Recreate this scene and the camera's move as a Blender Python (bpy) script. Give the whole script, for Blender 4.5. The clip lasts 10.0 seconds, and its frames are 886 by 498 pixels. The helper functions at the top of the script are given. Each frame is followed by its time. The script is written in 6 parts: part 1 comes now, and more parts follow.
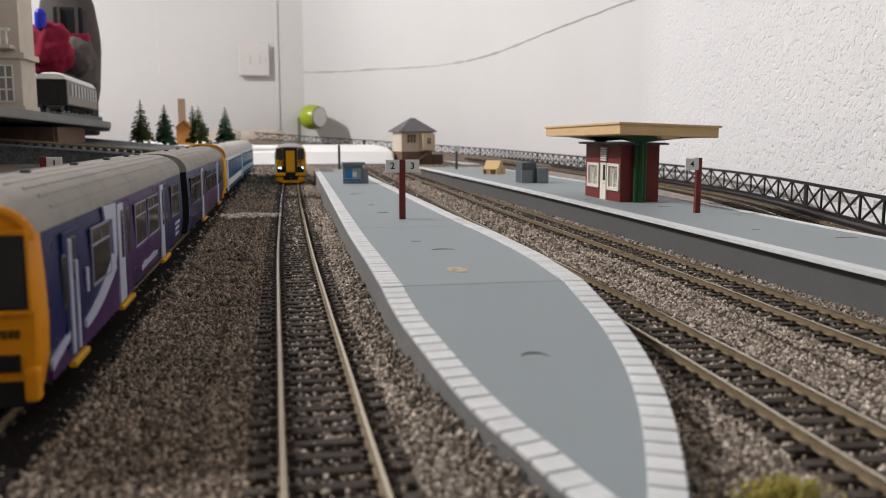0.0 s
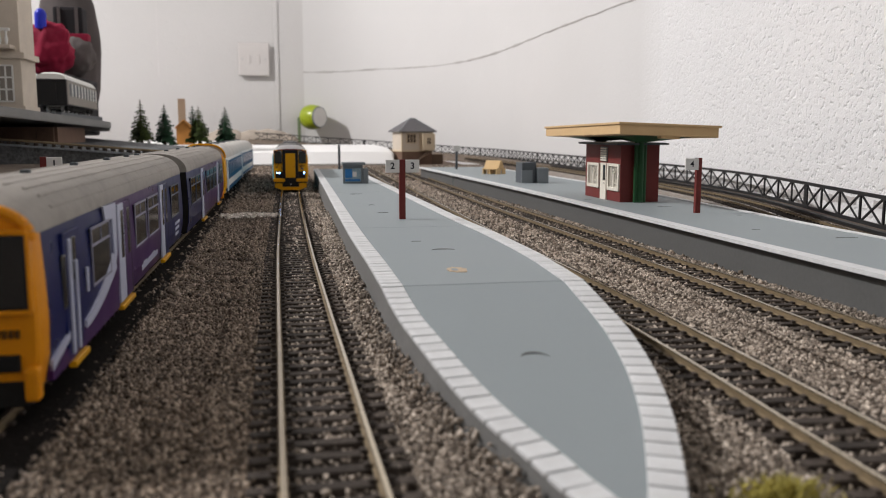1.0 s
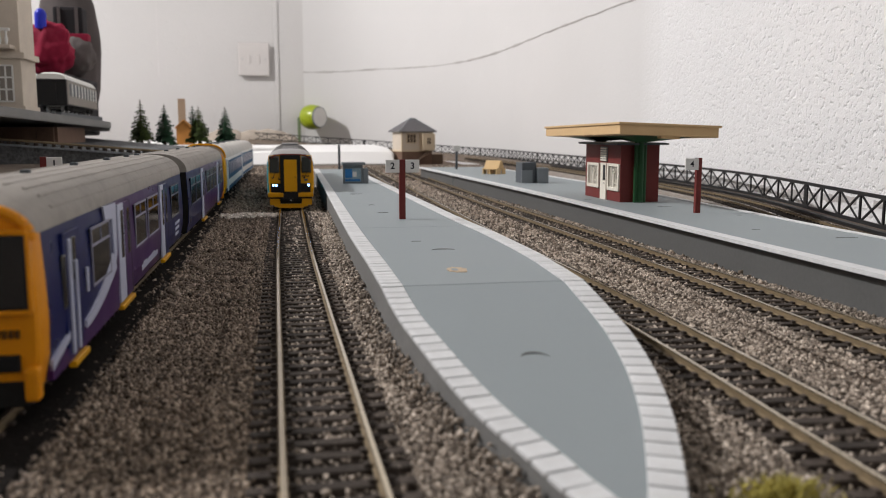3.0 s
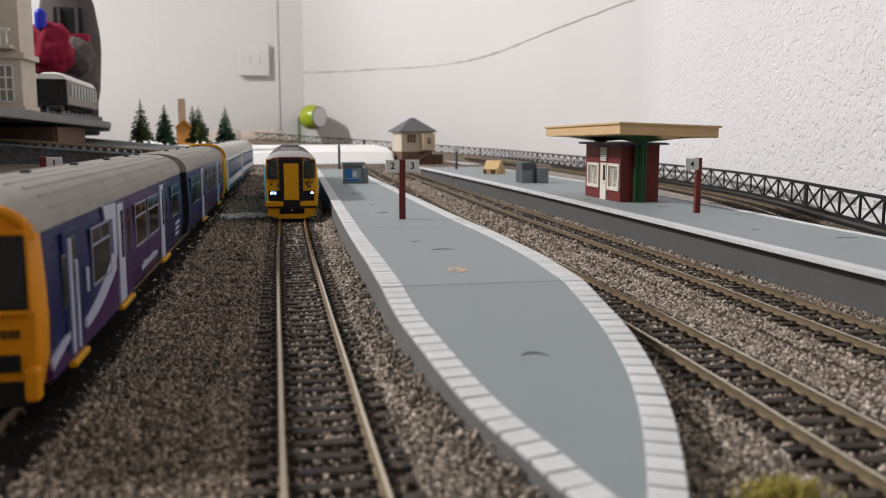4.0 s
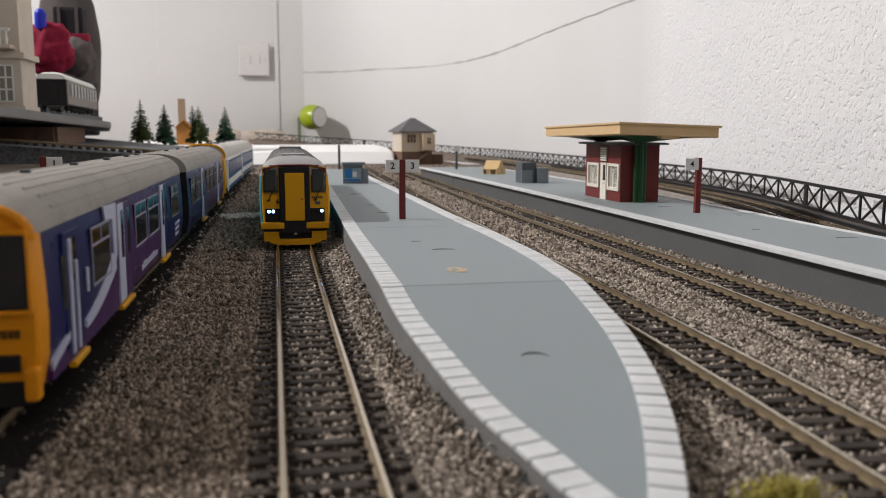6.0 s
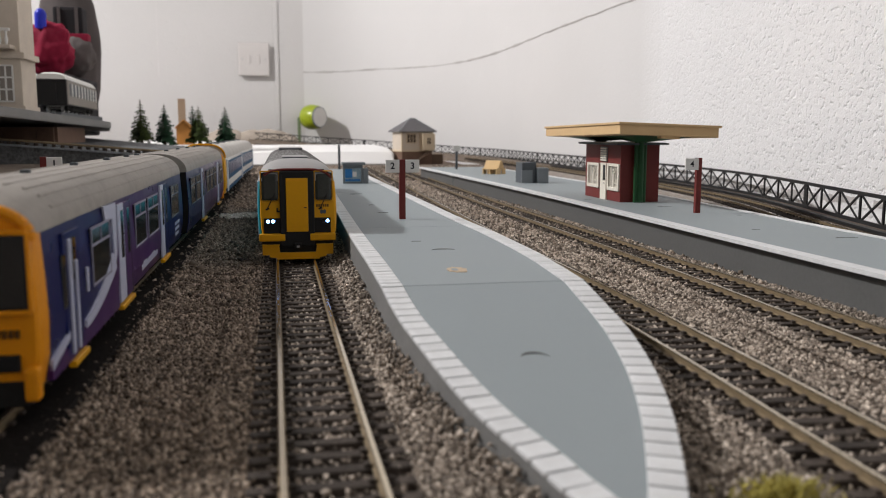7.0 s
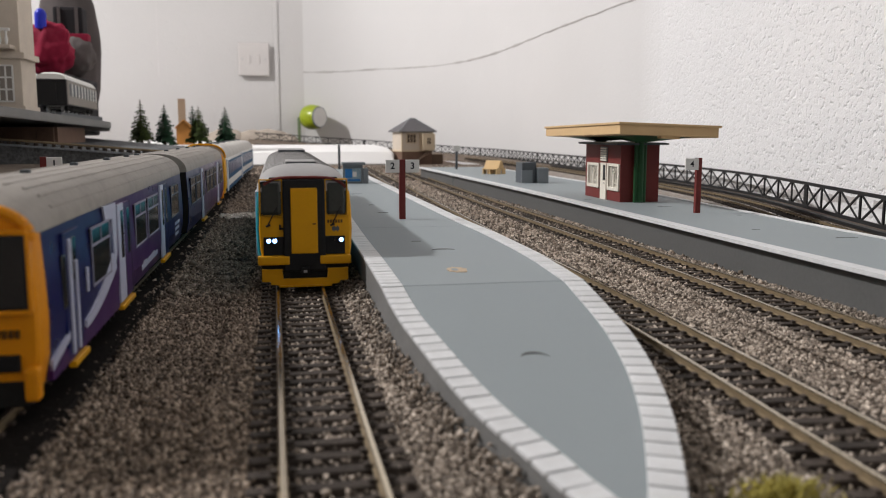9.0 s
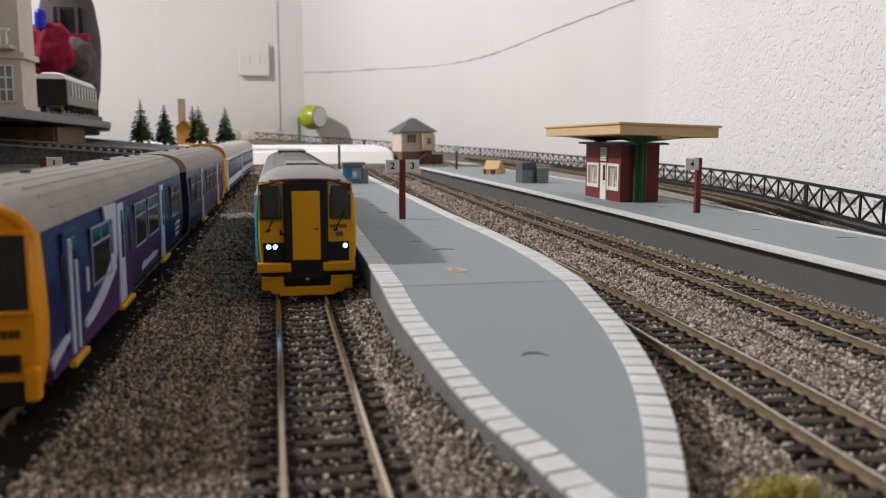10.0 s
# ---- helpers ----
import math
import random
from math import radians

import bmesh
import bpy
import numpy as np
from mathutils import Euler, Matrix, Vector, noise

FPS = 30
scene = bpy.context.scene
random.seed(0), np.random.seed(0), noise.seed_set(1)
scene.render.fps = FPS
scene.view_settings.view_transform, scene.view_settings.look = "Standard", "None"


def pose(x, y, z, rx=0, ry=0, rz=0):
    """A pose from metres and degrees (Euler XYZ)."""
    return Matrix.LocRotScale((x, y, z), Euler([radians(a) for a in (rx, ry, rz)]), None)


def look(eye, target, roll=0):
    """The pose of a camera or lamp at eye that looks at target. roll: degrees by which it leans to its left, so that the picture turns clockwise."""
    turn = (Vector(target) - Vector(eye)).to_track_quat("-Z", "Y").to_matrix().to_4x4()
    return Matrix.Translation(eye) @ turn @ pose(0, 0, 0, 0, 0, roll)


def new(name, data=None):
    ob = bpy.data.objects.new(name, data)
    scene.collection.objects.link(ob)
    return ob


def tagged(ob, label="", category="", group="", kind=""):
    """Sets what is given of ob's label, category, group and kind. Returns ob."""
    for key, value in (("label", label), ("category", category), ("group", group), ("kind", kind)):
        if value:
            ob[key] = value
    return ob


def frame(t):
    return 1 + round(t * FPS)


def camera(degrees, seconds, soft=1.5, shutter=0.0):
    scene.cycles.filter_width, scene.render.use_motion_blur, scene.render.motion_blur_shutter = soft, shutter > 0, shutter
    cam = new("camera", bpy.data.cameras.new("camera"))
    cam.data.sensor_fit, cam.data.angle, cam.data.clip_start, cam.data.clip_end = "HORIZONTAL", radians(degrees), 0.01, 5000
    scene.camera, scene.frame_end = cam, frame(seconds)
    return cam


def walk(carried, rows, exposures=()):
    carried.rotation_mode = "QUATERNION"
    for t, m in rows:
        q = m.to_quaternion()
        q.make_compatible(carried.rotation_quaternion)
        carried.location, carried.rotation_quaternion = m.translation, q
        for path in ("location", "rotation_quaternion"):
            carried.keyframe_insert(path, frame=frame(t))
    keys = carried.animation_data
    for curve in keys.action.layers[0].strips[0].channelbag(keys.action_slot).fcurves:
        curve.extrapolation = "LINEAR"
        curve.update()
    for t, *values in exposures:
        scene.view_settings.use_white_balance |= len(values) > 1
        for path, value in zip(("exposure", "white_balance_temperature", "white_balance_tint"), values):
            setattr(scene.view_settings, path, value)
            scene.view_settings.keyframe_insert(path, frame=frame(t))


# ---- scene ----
# camera: a phone standing on the layout, held still
cam = camera(55, 10.0, soft=1.0, shutter=0.5)
EYE = (0.0, 0.0, 0.061)
AIM = (0.18076, 0.97429, 0.061 - 0.13488)
walk(cam, [(0.0, look(EYE, AIM)), (10.0, look(EYE, AIM))], exposures=[(0.0, 0.0, 6500, 10), (10.0, 0.0, 6500, 10)])
cam.data.dof.use_dof = True
cam.data.dof.focus_distance = 0.42
cam.data.dof.aperture_fstop = 25.0

# world: dim indoor surroundings
world = bpy.data.worlds.new("world")
scene.world = world
world.use_nodes = True
world.node_tree.nodes["Background"].inputs[0].default_value = (0.9, 0.95, 1.0, 1)
world.node_tree.nodes["Background"].inputs[1].default_value = 0.015


def point_light(x, y, z, radius, watts, colour):
    data = bpy.data.lights.new("key_or_fill_light", "POINT")
    data.shadow_soft_size, data.energy, data.color = radius, watts, colour
    ob = new("key_or_fill_light", data)
    ob.matrix_basis = pose(x, y, z)
    return ob


# the strong room lamp beyond the standing train, then an unseen fill added behind and beside the camera
point_light(-2.10, 1.28, 1.78, 0.055, 285.0, (0.985, 0.97, 0.972))
point_light(-1.70, -1.20, 1.20, 0.12, 12.0, (0.985, 0.97, 0.972))


# ---- materials ----
def nodes_of(name):
    m = bpy.data.materials.new(name)
    m.use_nodes = True
    nt = m.node_tree
    return m, nt, nt.nodes["Principled BSDF"]


def noise_node(nt, scale, detail=4.0, rough=0.6):
    n = nt.nodes.new("ShaderNodeTexNoise")
    n.inputs["Scale"].default_value = scale
    n.inputs["Detail"].default_value = detail
    n.inputs["Roughness"].default_value = rough
    return n


def surface(name, col, rough=0.5, metal=0.0, var=0.18, fine=900.0, broad=60.0, bump=0.15, depth=0.0002, island=0.0, spread=0.0, dirt=None, dirt_amount=0.0, spec=0.22):
    """A worn painted or moulded surface: base colour varied at two scales, uneven gloss and fine relief."""
    m, nt, b = nodes_of(name)
    co = nt.nodes.new("ShaderNodeTexCoord")
    n1, n2 = noise_node(nt, fine), noise_node(nt, broad, 5.0)
    for n in (n1, n2):
        nt.links.new(co.outputs["Object"], n.inputs["Vector"])
    add = nt.nodes.new("ShaderNodeMath")
    add.operation = "ADD"
    nt.links.new(n1.outputs["Fac"], add.inputs[0])
    nt.links.new(n2.outputs["Fac"], add.inputs[1])
    mr = nt.nodes.new("ShaderNodeMapRange")
    mr.inputs["From Min"].default_value, mr.inputs["From Max"].default_value = 0.6, 1.4
    mr.inputs["To Min"].default_value, mr.inputs["To Max"].default_value = 1 - var, 1 + var
    nt.links.new(add.outputs[0], mr.inputs["Value"])
    mul = nt.nodes.new("ShaderNodeVectorMath")
    mul.operation = "SCALE"
    mul.inputs[0].default_value = col
    nt.links.new(mr.outputs[0], mul.inputs["Scale"])
    out = mul.outputs[0]
    if island or spread:
        if island:
            g = nt.nodes.new("ShaderNodeNewGeometry")
            rnd, amount = g.outputs["Random Per Island"], island
        else:
            g = nt.nodes.new("ShaderNodeObjectInfo")
            rnd, amount = g.outputs["Random"], spread
        r2 = nt.nodes.new("ShaderNodeMapRange")
        r2.inputs["To Min"].default_value, r2.inputs["To Max"].default_value = 1 - amount, 1 + amount
        nt.links.new(rnd, r2.inputs["Value"])
        m2 = nt.nodes.new("ShaderNodeVectorMath")
        m2.operation = "SCALE"
        nt.links.new(out, m2.inputs[0])
        nt.links.new(r2.outputs[0], m2.inputs["Scale"])
        out = m2.outputs[0]
    if dirt:
        n3 = noise_node(nt, broad * 2.3, 6.0, 0.7)
        nt.links.new(co.outputs["Object"], n3.inputs["Vector"])
        r3 = nt.nodes.new("ShaderNodeMapRange")
        r3.inputs["From Min"].default_value, r3.inputs["From Max"].default_value = 0.48, 0.75
        r3.inputs["To Max"].default_value = dirt_amount
        nt.links.new(n3.outputs["Fac"], r3.inputs["Value"])
        mx = nt.nodes.new("ShaderNodeMix")
        mx.data_type = "RGBA"
        nt.links.new(r3.outputs[0], mx.inputs["Factor"])
        nt.links.new(out, mx.inputs["A"])
        mx.inputs["B"].default_value = (*dirt, 1)
        out = mx.outputs["Result"]
    nt.links.new(out, b.inputs["Base Color"])
    rr = nt.nodes.new("ShaderNodeMapRange")
    rr.inputs["To Min"].default_value, rr.inputs["To Max"].default_value = max(rough - 0.1, 0.03), min(rough + 0.1, 1)
    nt.links.new(n2.outputs["Fac"], rr.inputs["Value"])
    nt.links.new(rr.outputs[0], b.inputs["Roughness"])
    b.inputs["Metallic"].default_value = metal
    b.inputs["Specular IOR Level"].default_value = spec
    if bump:
        bp = nt.nodes.new("ShaderNodeBump")
        bp.inputs["Strength"].default_value, bp.inputs["Distance"].default_value = bump, depth
        nt.links.new(n1.outputs["Fac"], bp.inputs["Height"])
        nt.links.new(bp.outputs[0], b.inputs["Normal"])
    return m


def glowing(name, col, strength):
    m, nt, b = nodes_of(name)
    b.inputs["Base Color"].default_value = (*col, 1)
    b.inputs["Emission Color"].default_value = (*col, 1)
    b.inputs["Emission Strength"].default_value = strength
    return m


def stones_material(name, a, b_, c):
    """Ballast: every stone takes its own tone between three greys and browns."""
    m, nt, b = nodes_of(name)
    g = nt.nodes.new("ShaderNodeNewGeometry")
    ramp = nt.nodes.new("ShaderNodeValToRGB")
    e = ramp.color_ramp.elements
    e[0].color, e[1].color = (*a, 1), (*c, 1)
    mid = e.new(0.55)
    mid.color = (*b_, 1)
    nt.links.new(g.outputs["Random Per Island"], ramp.inputs[0])
    co = nt.nodes.new("ShaderNodeTexCoord")
    n2 = noise_node(nt, 14.0, 4.0)
    nt.links.new(co.outputs["Object"], n2.inputs["Vector"])
    mr = nt.nodes.new("ShaderNodeMapRange")
    mr.inputs["From Min"].default_value, mr.inputs["From Max"].default_value = 0.3, 0.7
    mr.inputs["To Min"].default_value, mr.inputs["To Max"].default_value = 0.75, 1.2
    nt.links.new(n2.outputs["Fac"], mr.inputs["Value"])
    mul = nt.nodes.new("ShaderNodeVectorMath")
    mul.operation = "SCALE"
    nt.links.new(ramp.outputs["Color"], mul.inputs[0])
    nt.links.new(mr.outputs[0], mul.inputs["Scale"])
    nt.links.new(mul.outputs[0], b.inputs["Base Color"])
    b.inputs["Roughness"].default_value = 0.7
    b.inputs["Specular IOR Level"].default_value = 0.25
    return m


def wall_material(name, col, lump, depth, var, rough_until=None, smooth_col=None):
    """Painted blockwork: lumpy paint with scattered pits and a few stains; past rough_until (metres along y) the paint lies smooth."""
    m, nt, b = nodes_of(name)
    co = nt.nodes.new("ShaderNodeTexCoord")
    pits, grain, swell, s = noise_node(nt, lump, 2.0, 0.5), noise_node(nt, lump * 2.1, 3.0, 0.6), noise_node(nt, lump * 0.3, 2.0, 0.5), noise_node(nt, 2.2, 5.0)
    for n in (pits, grain, swell, s):
        nt.links.new(co.outputs["Object"], n.inputs["Vector"])
    r = nt.nodes.new("ShaderNodeMapRange")
    r.interpolation_type = "SMOOTHSTEP"
    r.inputs["From Min"].default_value, r.inputs["From Max"].default_value = 0.24, 0.50
    nt.links.new(pits.outputs["Fac"], r.inputs["Value"])
    total = r.outputs[0]
    for n, k in ((grain, 0.65), (swell, 1.1)):
        ad = nt.nodes.new("ShaderNodeMath")
        ad.operation = "MULTIPLY_ADD"
        nt.links.new(n.outputs["Fac"], ad.inputs[0])
        ad.inputs[1].default_value = k
        nt.links.new(total, ad.inputs[2])
        total = ad.outputs[0]
    bp = nt.nodes.new("ShaderNodeBump")
    bp.inputs["Strength"].default_value, bp.inputs["Distance"].default_value = 1.0, depth
    if rough_until is not None:
        sep = nt.nodes.new("ShaderNodeSeparateXYZ")
        nt.links.new(co.outputs["Object"], sep.inputs[0])
        fade = nt.nodes.new("ShaderNodeMapRange")
        fade.inputs["From Min"].default_value, fade.inputs["From Max"].default_value = rough_until - 0.05, rough_until + 0.03
        fade.inputs["To Min"].default_value, fade.inputs["To Max"].default_value = 1.0, 0.16
        nt.links.new(sep.outputs["Y"], fade.inputs["Value"])
        nt.links.new(fade.outputs[0], bp.inputs["Strength"])
    nt.links.new(total, bp.inputs["Height"])
    nt.links.new(bp.outputs[0], b.inputs["Normal"])
    mr = nt.nodes.new("ShaderNodeMapRange")
    mr.inputs["From Min"].default_value, mr.inputs["From Max"].default_value = 0.3, 0.7
    mr.inputs["To Min"].default_value, mr.inputs["To Max"].default_value = 1 - var, 1.0
    nt.links.new(s.outputs["Fac"], mr.inputs["Value"])
    mul = nt.nodes.new("ShaderNodeVectorMath")
    mul.operation = "SCALE"
    mul.inputs[0].default_value = col
    if smooth_col is not None:
        mix = nt.nodes.new("ShaderNodeMix")
        mix.data_type = "RGBA"
        mix.inputs["A"].default_value, mix.inputs["B"].default_value = (*smooth_col, 1), (*col, 1)
        nt.links.new(fade.outputs[0], mix.inputs["Factor"])
        nt.links.new(mix.outputs["Result"], mul.inputs[0])
    nt.links.new(mr.outputs[0], mul.inputs["Scale"])
    nt.links.new(mul.outputs[0], b.inputs["Base Color"])
    b.inputs["Roughness"].default_value = 0.6
    return m


M = {}
M["wall"] = wall_material("painted_blockwork", (0.755, 0.748, 0.75), 270.0, 0.0008, 0.05, 0.93, (0.635, 0.622, 0.615))
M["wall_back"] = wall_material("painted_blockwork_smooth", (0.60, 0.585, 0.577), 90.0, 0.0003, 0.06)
# unseen room sides, kept dark so that little light bounces back
M["wall_dim"] = wall_material("dark_unseen_wall", (0.12, 0.11, 0.10), 30.0, 0.0006, 0.1)
M["ceiling"] = wall_material("dark_unseen_ceiling", (0.16, 0.15, 0.14), 20.0, 0.0004, 0.05)
M["floor"] = surface("dark_unseen_floor", (0.09, 0.088, 0.085), 0.8, broad=3, fine=60)
M["joint"] = surface("mortar_shadow_joint", (0.42, 0.40, 0.39), 0.8, broad=20, fine=300)
M["joint_faint"] = surface("painted_over_joint", (0.60, 0.585, 0.575), 0.8, broad=20, fine=300)
M["bed"] = surface("baseboard_earth", (0.20, 0.16, 0.128), 0.9, var=0.5, fine=700, broad=40, bump=1.0, depth=0.0012)
M["stones"] = stones_material("ballast_stone", (0.085, 0.068, 0.054), (0.325, 0.266, 0.214), (0.72, 0.62, 0.52))
# darker copies of ballast_stone; the standing train's shade is partly in their tone
M["stones_left"] = stones_material("ballast_stone_shaded", (0.050, 0.037, 0.027), (0.215, 0.163, 0.122), (0.58, 0.47, 0.365))
M["stones_dark"] = stones_material("ballast_stone_darkened", (0.058, 0.045, 0.035), (0.21, 0.162, 0.124), (0.52, 0.42, 0.34))
M["sleeper"] = surface("sleeper_plastic", (0.040, 0.031, 0.025), 0.8, var=0.4, spread=0.35, dirt=(0.16, 0.13, 0.11), dirt_amount=0.5, broad=120)
M["rail"] = surface("nickel_silver_rail", (0.55, 0.475, 0.36), 0.15, 0.92, var=0.12, broad=90, bump=0.05)
M["rail_web"] = surface("weathered_rail_side", (0.20, 0.15, 0.09), 0.6, 0.25, var=0.25, broad=90)
M["plat"] = surface("platform_grey_plastic", (0.240, 0.271, 0.282), 0.6, var=0.06, fine=2500, broad=25, bump=0.12, depth=0.0001)
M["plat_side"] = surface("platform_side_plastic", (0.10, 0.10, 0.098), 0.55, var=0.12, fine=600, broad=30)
M["coping"] = surface("white_coping_paint", (0.60, 0.605, 0.61), 0.55, var=0.07, spread=0.07, fine=1800, broad=90, dirt=(0.35, 0.34, 0.33), dirt_amount=0.35)
M["cream"] = surface("cream_plastic", (0.60, 0.50, 0.36), 0.55, var=0.08)
M["canopy"] = surface("tan_canopy_plastic", (0.63, 0.43, 0.225), 0.5, var=0.06)
M["maroon"] = surface("maroon_plastic", (0.15, 0.027, 0.024), 0.5, var=0.1, bump=0.25)
M["green"] = surface("dark_green_plastic", (0.02, 0.075, 0.028), 0.4, var=0.1)
M["white"] = surface("white_plastic", (0.70, 0.69, 0.66), 0.45, var=0.05)
M["black"] = surface("black_plastic", (0.012, 0.012, 0.013), 0.5, var=0.25)
M["dark"] = surface("dark_underframe", (0.014, 0.013, 0.012), 0.85, var=0.3)
M["iron"] = surface("black_girder_plastic", (0.016, 0.016, 0.017), 0.42, var=0.2)
M["yellow"] = surface("warning_yellow_paint", (0.66, 0.325, 0.007), 0.35, var=0.05, broad=40, bump=0.04)
M["orange"] = surface("cab_end_yellow_orange", (0.72, 0.27, 0.008), 0.35, var=0.05, broad=40, bump=0.04)
M["teal"] = surface("turquoise_livery_paint", (0.03, 0.30, 0.40), 0.35, var=0.05)
M["navy"] = surface("navy_livery_paint", (0.011, 0.016, 0.085), 0.30, var=0.08, bump=0.02, spec=0.10)
M["purple"] = surface("purple_livery_paint", (0.060, 0.022, 0.100), 0.30, var=0.08, bump=0.02, spec=0.10)
M["lilac"] = surface("pale_livery_paint", (0.46, 0.48, 0.60), 0.4, var=0.06)
M["roof"] = surface("weathered_grey_roof", (0.285, 0.262, 0.235), 0.6, var=0.14, fine=500, broad=45, dirt=(0.16, 0.145, 0.13), dirt_amount=0.5)
M["roof_light"] = surface("light_grey_roof", (0.30, 0.292, 0.29), 0.5, var=0.08, fine=500, broad=45)
M["glass_dark"] = surface("tinted_glazing", (0.014, 0.016, 0.018), 0.08, var=0.1, bump=0.0, spec=0.5)
M["glass_frame"] = surface("window_frame_grey", (0.10, 0.11, 0.14), 0.4)
M["steel"] = surface("bright_steel", (0.5, 0.5, 0.5), 0.35, 0.8)
M["headlight"] = glowing("headlight_led", (0.20, 0.44, 1.0), 13.0)
M["blue"] = surface("blue_livery_paint", (0.006, 0.072, 0.165), 0.5, var=0.08, spec=0.05)
M["pale"] = surface("pale_blue_grey_paint", (0.50, 0.54, 0.60), 0.45, var=0.06)
M["grey"] = surface("mid_grey_plastic", (0.20, 0.22, 0.235), 0.55, var=0.1)
M["slate"] = surface("dark_grey_plastic", (0.085, 0.095, 0.105), 0.55, var=0.12)
M["poster"] = surface("blue_poster_print", (0.03, 0.17, 0.42), 0.4, var=0.25, fine=500, broad=250)
M["poster_pale"] = surface("grey_poster_print", (0.25, 0.33, 0.37), 0.4, var=0.25, fine=500, broad=300)
M["timber"] = surface("pale_bare_wood", (0.58, 0.40, 0.20), 0.65, var=0.12)
M["brown"] = surface("weathered_brown_timber", (0.11, 0.072, 0.05), 0.8, var=0.25)
M["brick"] = surface("brown_printed_brick", (0.17, 0.105, 0.075), 0.8, var=0.25, broad=120)
M["stone_cream"] = surface("cream_stone_card", (0.55, 0.48, 0.40), 0.7, var=0.12, broad=60)
M["slate_roof"] = surface("grey_slate_roof", (0.125, 0.12, 0.125), 0.7, var=0.18, broad=150)
M["leaf"] = surface("conifer_needles", (0.018, 0.055, 0.026), 0.85, var=0.4, island=0.5, bump=0.0)
M["leaf_olive"] = surface("conifer_needles_olive", (0.042, 0.062, 0.014), 0.85, var=0.4, island=0.5, bump=0.0)
M["bark"] = surface("tree_bark", (0.055, 0.035, 0.022), 0.9, var=0.3)
M["lime"] = surface("lime_green_plastic", (0.27, 0.33, 0.014), 0.3, var=0.04, bump=0.0, spec=0.4)
M["sheet_white"] = surface("white_foam_board", (0.80, 0.79, 0.78), 0.7, var=0.04, broad=12)
M["switch"] = surface("white_switch_plastic", (0.60, 0.57, 0.555), 0.35, var=0.03, bump=0.0)
M["red_cloth"] = surface("crimson_cloth", (0.23, 0.011, 0.036), 0.85, var=0.3, broad=25)
M["grey_cloth"] = surface("grey_cloth", (0.105, 0.09, 0.088), 0.9, var=0.25, broad=15)
M["black_cloth"] = surface("black_cloth", (0.02, 0.018, 0.02), 0.85, var=0.3, broad=15)
M["blue_plastic"] = surface("bright_blue_plastic", (0.02, 0.03, 0.42), 0.35, var=0.05)
M["shelf"] = surface("grey_painted_shelf", (0.185, 0.182, 0.178), 0.6, var=0.3, broad=30)
M["grass"] = surface("static_grass_fibre", (0.46, 0.40, 0.11), 0.8, var=0.2, island=0.35, bump=0.0)
M["rust"] = surface("orange_adhesive_mark", (0.43, 0.32, 0.21), 0.5, var=0.3, broad=300)
M["mark"] = surface("dark_scuff_mark", (0.055, 0.057, 0.057), 0.5, var=0.3, broad=300)
M["glass_cab"] = surface("cab_glazing", (0.035, 0.040, 0.036), 0.12, var=0.2, broad=90, bump=0.0, spec=0.6)
M["blind"] = surface("beige_blind", (0.36, 0.33, 0.28), 0.6, var=0.12, broad=200)
M["cream_frame"] = surface("cream_window_plastic", (0.66, 0.62, 0.54), 0.5, var=0.05)
M["stone_face"] = surface("dark_speckled_bank", (0.095, 0.098, 0.10), 0.8, var=0.75, fine=420, broad=80, bump=0.8, depth=0.001)
M["wood_dull"] = surface("dull_brown_wood", (0.36, 0.255, 0.175), 0.7, var=0.15)
M["hut_orange"] = surface("dull_orange_wood", (0.50, 0.22, 0.055), 0.7, var=0.15)
M["plaster"] = surface("beige_smudge", (0.40, 0.345, 0.29), 0.8, var=0.12, broad=40)
M["island_side"] = surface("island_side_plastic", (0.17, 0.168, 0.163), 0.6, var=0.2, fine=600, broad=60)
M["stone_edge"] = surface("pale_stone_edging", (0.30, 0.265, 0.235), 0.8, var=0.3, fine=700, broad=160, bump=0.8, depth=0.0008)
M["stand_green"] = surface("dull_green_metal", (0.17, 0.22, 0.12), 0.5, var=0.1)
M["brown_glass"] = surface("brown_tinted_glazing", (0.07, 0.045, 0.032), 0.3, var=0.3, broad=300)
M["roof_white"] = surface("off_white_roof", (0.52, 0.50, 0.47), 0.6, var=0.12, fine=500, broad=45, dirt=(0.25, 0.23, 0.2), dirt_amount=0.4)
M["roof_seam"] = surface("grey_roof_seam", (0.15, 0.145, 0.14), 0.6, var=0.15)
# black of the added strip that darkens the ground below the standing trains
M["underlay"] = surface("black_shade_strip", (0.012, 0.010, 0.009), 0.95, var=0.4, fine=800, broad=90, bump=0.8, depth=0.0008, spec=0.05)
M["coach_grey"] = surface("shaded_coach_side", (0.23, 0.205, 0.18), 0.55, var=0.15)
M["frame_lilac"] = surface("dull_lilac_window_frame", (0.24, 0.235, 0.31), 0.5, var=0.1)
M["ink"] = surface("black_print", (0.015, 0.015, 0.02), 0.5)
M["number_print"] = surface("dark_number_print", (0.10, 0.045, 0.01), 0.5)
M["lime_dust"] = surface("pale_spilt_grit", (0.86, 0.80, 0.73), 0.9, island=0.3, bump=0.0)


